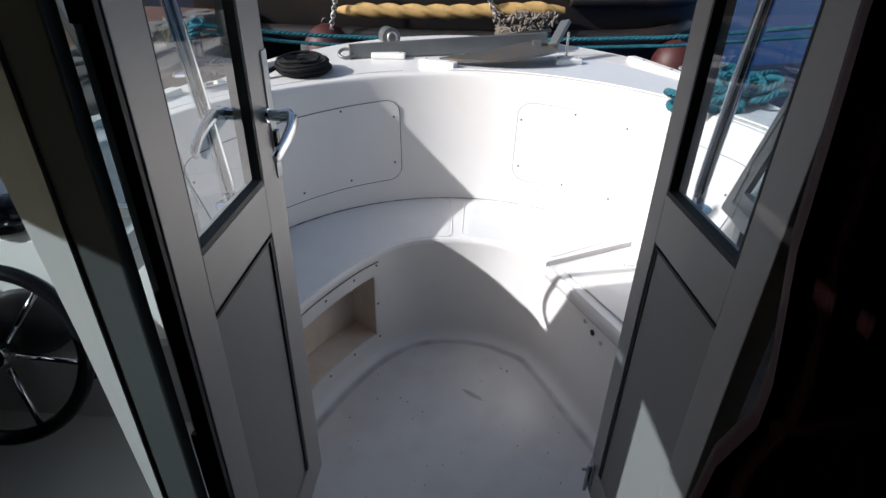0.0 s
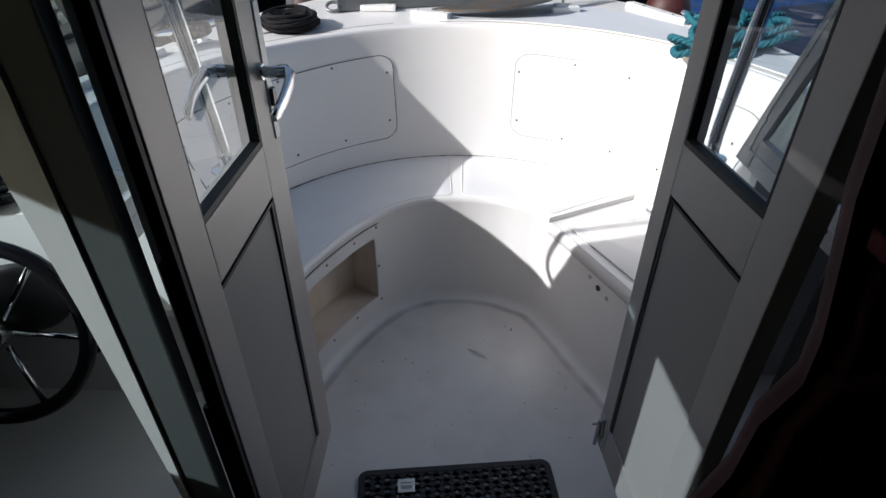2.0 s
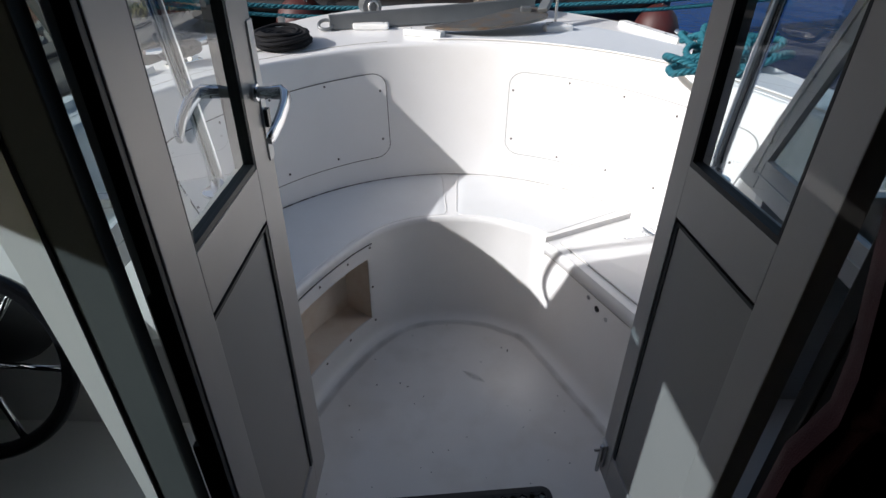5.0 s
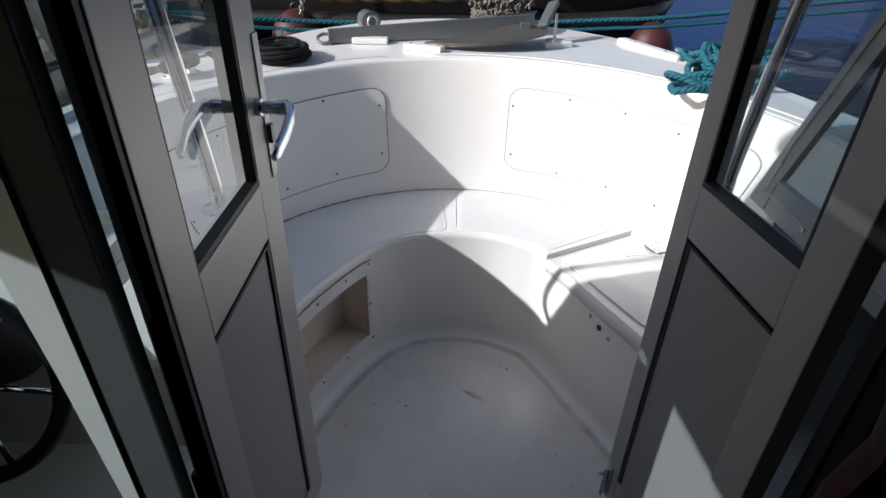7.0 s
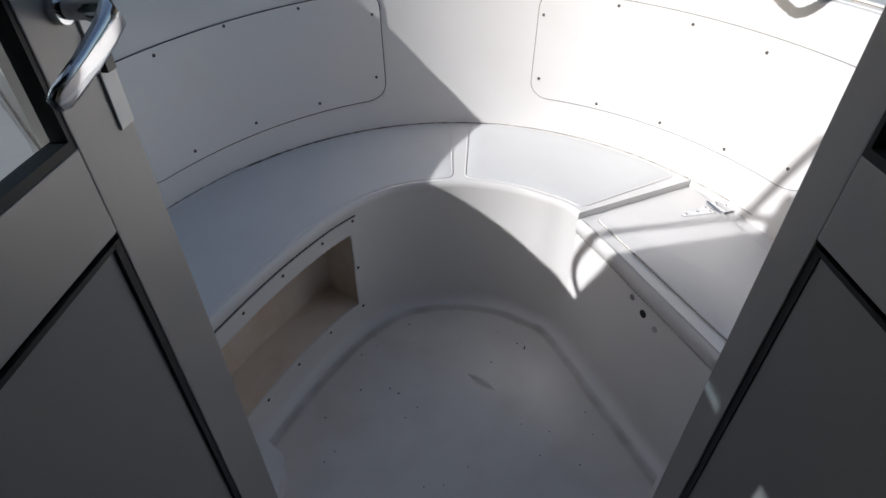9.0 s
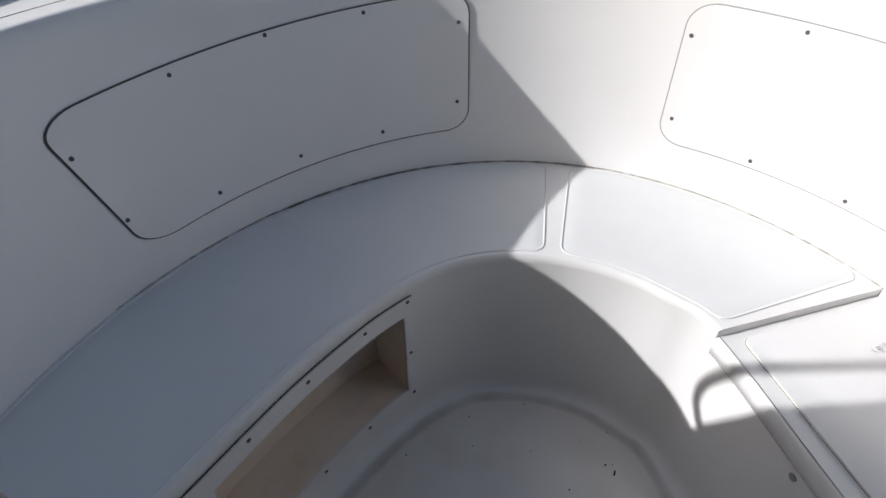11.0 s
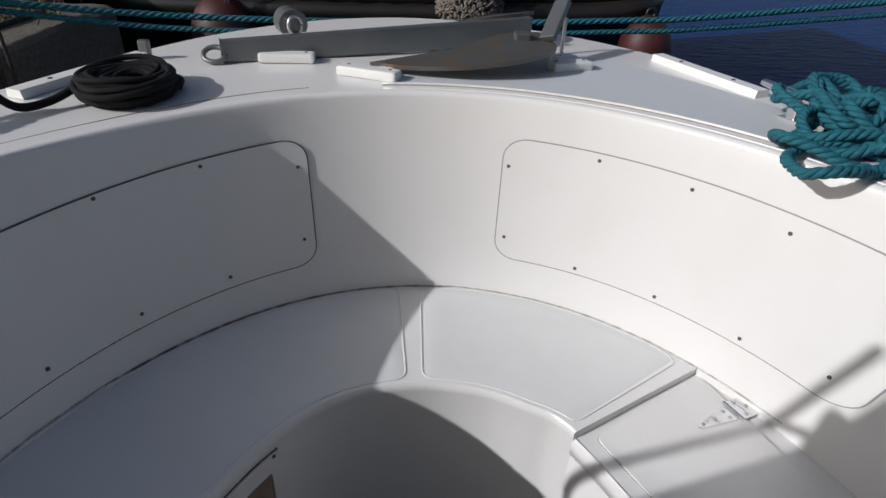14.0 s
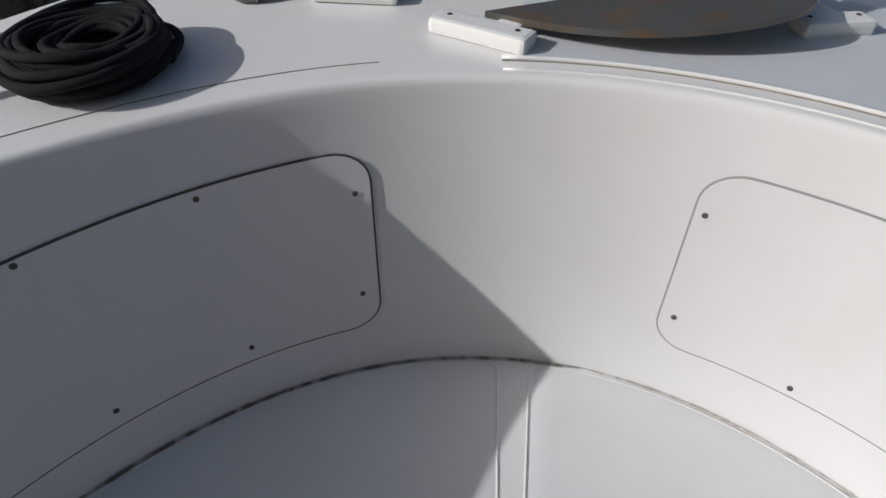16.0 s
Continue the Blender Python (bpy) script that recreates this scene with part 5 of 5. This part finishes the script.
for _ in range(900):
    x, y = rng.uniform(-3.4, -1.8), rng.uniform(0.5, 5.0)
    if noise.noise((x * 1.5, y * 1.5, 3)) < 0.08 and rng.random() > 0.15:
        continue
    h = rng.uniform(0.02, 0.09)
    a = rng.uniform(0, 6.28)
    p = Vector((x, y, QZ - 0.02))
    tip = p + Vector((math.cos(a) * h * 0.6, math.sin(a) * h * 0.6, h))
    s = Vector((-math.sin(a), math.cos(a), 0)) * 0.003
    tf.faces.new([tf.verts.new(v) for v in (p + s, p - s, tip)])
for _ in range(500):
    p = Vector((rng.gauss(-1.62, 0.10), rng.gauss(3.9, 0.12), QZ))
    h, a = rng.uniform(0.02, 0.08), rng.uniform(0, 6.28)
    tip = p + Vector((math.cos(a) * h * 0.8, math.sin(a) * h * 0.8, h))
    s = Vector((-math.sin(a), math.cos(a), 0)) * 0.003
    tf.faces.new([tf.verts.new(v) for v in (p + s, p - s, tip)])
tagged(part("dry_grass", tf, GRASS), "sparse dry grass tufts on the quay", "grass", kind="stuff")
ip = thing("iron_posts", "thin rusty iron posts at the quay corner", "iron post")
part("post", tube(bmesh.new(), [(-1.27, 3.27, -0.9), (-1.272, 3.27, 0.3), (-1.27, 3.27, 0.945)], 0.0085, 8), RUST, ip)
part("post", tube(bmesh.new(), [(-1.235, 3.30, -0.9), (-1.25, 3.30, 0.92)], 0.006, 8), RUST, ip)

# ---------- moored ship ----------
SY = 5.5
ship = thing("ship", "black-hulled moored ship with rope fenders along its side", "ship")
hb = bmesh.new()
rows = []
for x in [-9 + 0.5 * k for k in range(22)] + [1.85, 1.98, 2.04]:
    back = 0.0 if x < 1.5 else (x - 1.5) ** 2 * 0.9
    rows.append([(x, SY + back + 0.45, -0.9), (x, SY + back + 0.25, 0.0), (x, SY + back + 0.10, 0.55), (x, SY + back, 1.0), (x, SY + back + 0.02, 1.5), (x, SY + back + 0.1, 2.6)])
rows.append([(2.04, SY + 4.0, z) for z in (-0.9, 0.0, 0.55, 1.0, 1.5, 2.6)])
part("hull", grid(hb, rows), HULL, ship, "black tarred hull side", smooth=True, angle=50)
bw = tube(bmesh.new(), smooth_line([(-9, SY - 0.02, 0.54), (-2, SY - 0.03, 0.54), (0, SY - 0.03, 0.54), (1.3, SY - 0.03, 0.57), (1.78, SY + 0.05, 0.62), (2.06, SY + 0.5, 0.66)], 60), 0.07, 12)
part("rubbing_strake", bw, HULL, ship, smooth=True)
bw = tube(bmesh.new(), smooth_line([(0.9, SY - 0.02, 0.86), (1.4, SY - 0.03, 0.88), (1.80, SY + 0.05, 0.88), (2.08, SY + 0.5, 0.88)], 60), 0.06, 12)
part("rubbing_strake", bw, HULL, ship, smooth=True)
lf = bmesh.new()
box(lf, (-0.6, SY - 0.05, 0.985), (0.78, SY - 0.02, 1.0), 0.003)
box(lf, (0.70, SY - 0.06, 0.955), (0.86, SY - 0.02, 1.09), 0.006)
part("port_ledge", lf, STEEL, ship, "grey metal ledge on the hull")
tr = thing("thick_rope", "very thick tan laid rope hung along the ship side", "rope")
part("rope", tube(bmesh.new(), smooth_line([(-1.02, SY - 0.06, 0.735), (-0.8, SY - 0.09, 0.745), (-0.2, SY - 0.10, 0.75), (0.3, SY - 0.10, 0.77), (0.6, SY - 0.09, 0.79), (0.86, SY - 0.06, 0.78)], 260), lambda f: 0.052 * min(1, 0.45 + 6 * f, 0.45 + 6 * (1 - f)), 18, 2 * math.pi / 0.20, 3), ROPE_TAN, tr, smooth=True)


def chain(name, p, q, n, r, mat, label):
    th = thing(name, label, "chain")
    p, q = Vector(p), Vector(q)
    d = (q - p) / n
    for k in range(n):
        c = p + d * (k + 0.5)
        bm = bmesh.new()
        L = d.length * 0.78
        pts = [(L * math.cos(u), r * 2.1 * math.sin(u), 0) for u in [2 * math.pi * j / 12 for j in range(13)]]
        tube(bm, pts, r * 0.62, 5, caps=False)
        turn = d.to_track_quat("X", "Z").to_matrix().to_4x4()
        bmesh.ops.transform(bm, matrix=Matrix.Translation(c) @ turn @ pose(0, 0, 0, 90 * (k % 2) + 30, 0, 0), verts=bm.verts)
        part("link", bm, mat, th, smooth=True)
    return th


chain("chain", (-0.93, SY - 0.12, 1.25), (-1.12, SY - 0.2, 0.30), 34, 0.0085, STEEL, "grey steel chain hanging down the hull")
chain("chain", (0.16, SY - 0.16, 1.02), (0.30, SY - 0.18, 0.74), 9, 0.0105, STEEL, "rusty chain holding the rope fender")
fd = thing("rope_fender", "knotted grey rope fender hung on chains", "rope fender")
rng = random.Random(21)
bm = bmesh.new()
for _ in range(640):
    u, v = rng.uniform(0, 2 * math.pi), rng.uniform(-1, 1)
    crown = _ % 5 == 0
    rr = math.sqrt(1 - v * v) if not crown else 1.0
    cx = 0.53 + (0.215 * math.cos(u) * rr if not crown else rng.uniform(-0.26, 0.26))
    cz = 0.615 + (0.165 * v if not crown else 0.12 + rng.uniform(-0.035, 0.035))
    cy = SY - 0.10 - 0.13 * abs(math.sin(u)) * rr
    a, b_2 = rng.uniform(0, 3.14), rng.uniform(0.6, 1.3)
    p = [(cx + 0.020 * b_2 * math.cos(a) * s_, cy - 0.012 * (1 - s_ * s_), cz + 0.020 * b_2 * math.sin(a) * s_) for s_ in (-1, -0.4, 0.4, 1)]
    tube(bm, p, rng.uniform(0.006, 0.010), 5)
part("knotted_cover", bm, ROPE_GREY, fd, "tight grey knotted rope cover", smooth=True)["kind"] = "stuff"
core = bmesh.new()
bmesh.ops.create_uvsphere(core, u_segments=24, v_segments=14, radius=1.0, matrix=Matrix.Translation((0.53, SY - 0.09, 0.615)) @ Matrix.Diagonal((0.20, 0.12, 0.155, 1)))
part("core", core, ROPE_GREY, fd, smooth=True)
for nm, x, y, z, r, lab in (("buoy", 1.81, SY - 0.05, 0.355, 0.185, "large dark red round buoy against the ship hull"), ("buoy", -1.12, SY - 0.1, 0.38, 0.21, "red buoy with the hull shade put into its colour")):
    b_ = thing(nm, lab, "buoy", "buoys")
    bm = bmesh.new()
    bmesh.ops.create_uvsphere(bm, u_segments=28, v_segments=18, radius=r, matrix=Matrix.Translation((x, y, z)) @ Matrix.Diagonal((1, 1, 1.22, 1)))
    part("ball", bm, BUOY, b_, smooth=True)
    part("eye", tube(bmesh.new(), [(x + 0.03 * math.cos(u), y, z + r * 1.12 + 0.03 + 0.03 * math.sin(u)) for u in [2 * math.pi * j / 12 for j in range(13)]], 0.012, 8), HULL, b_, smooth=True)
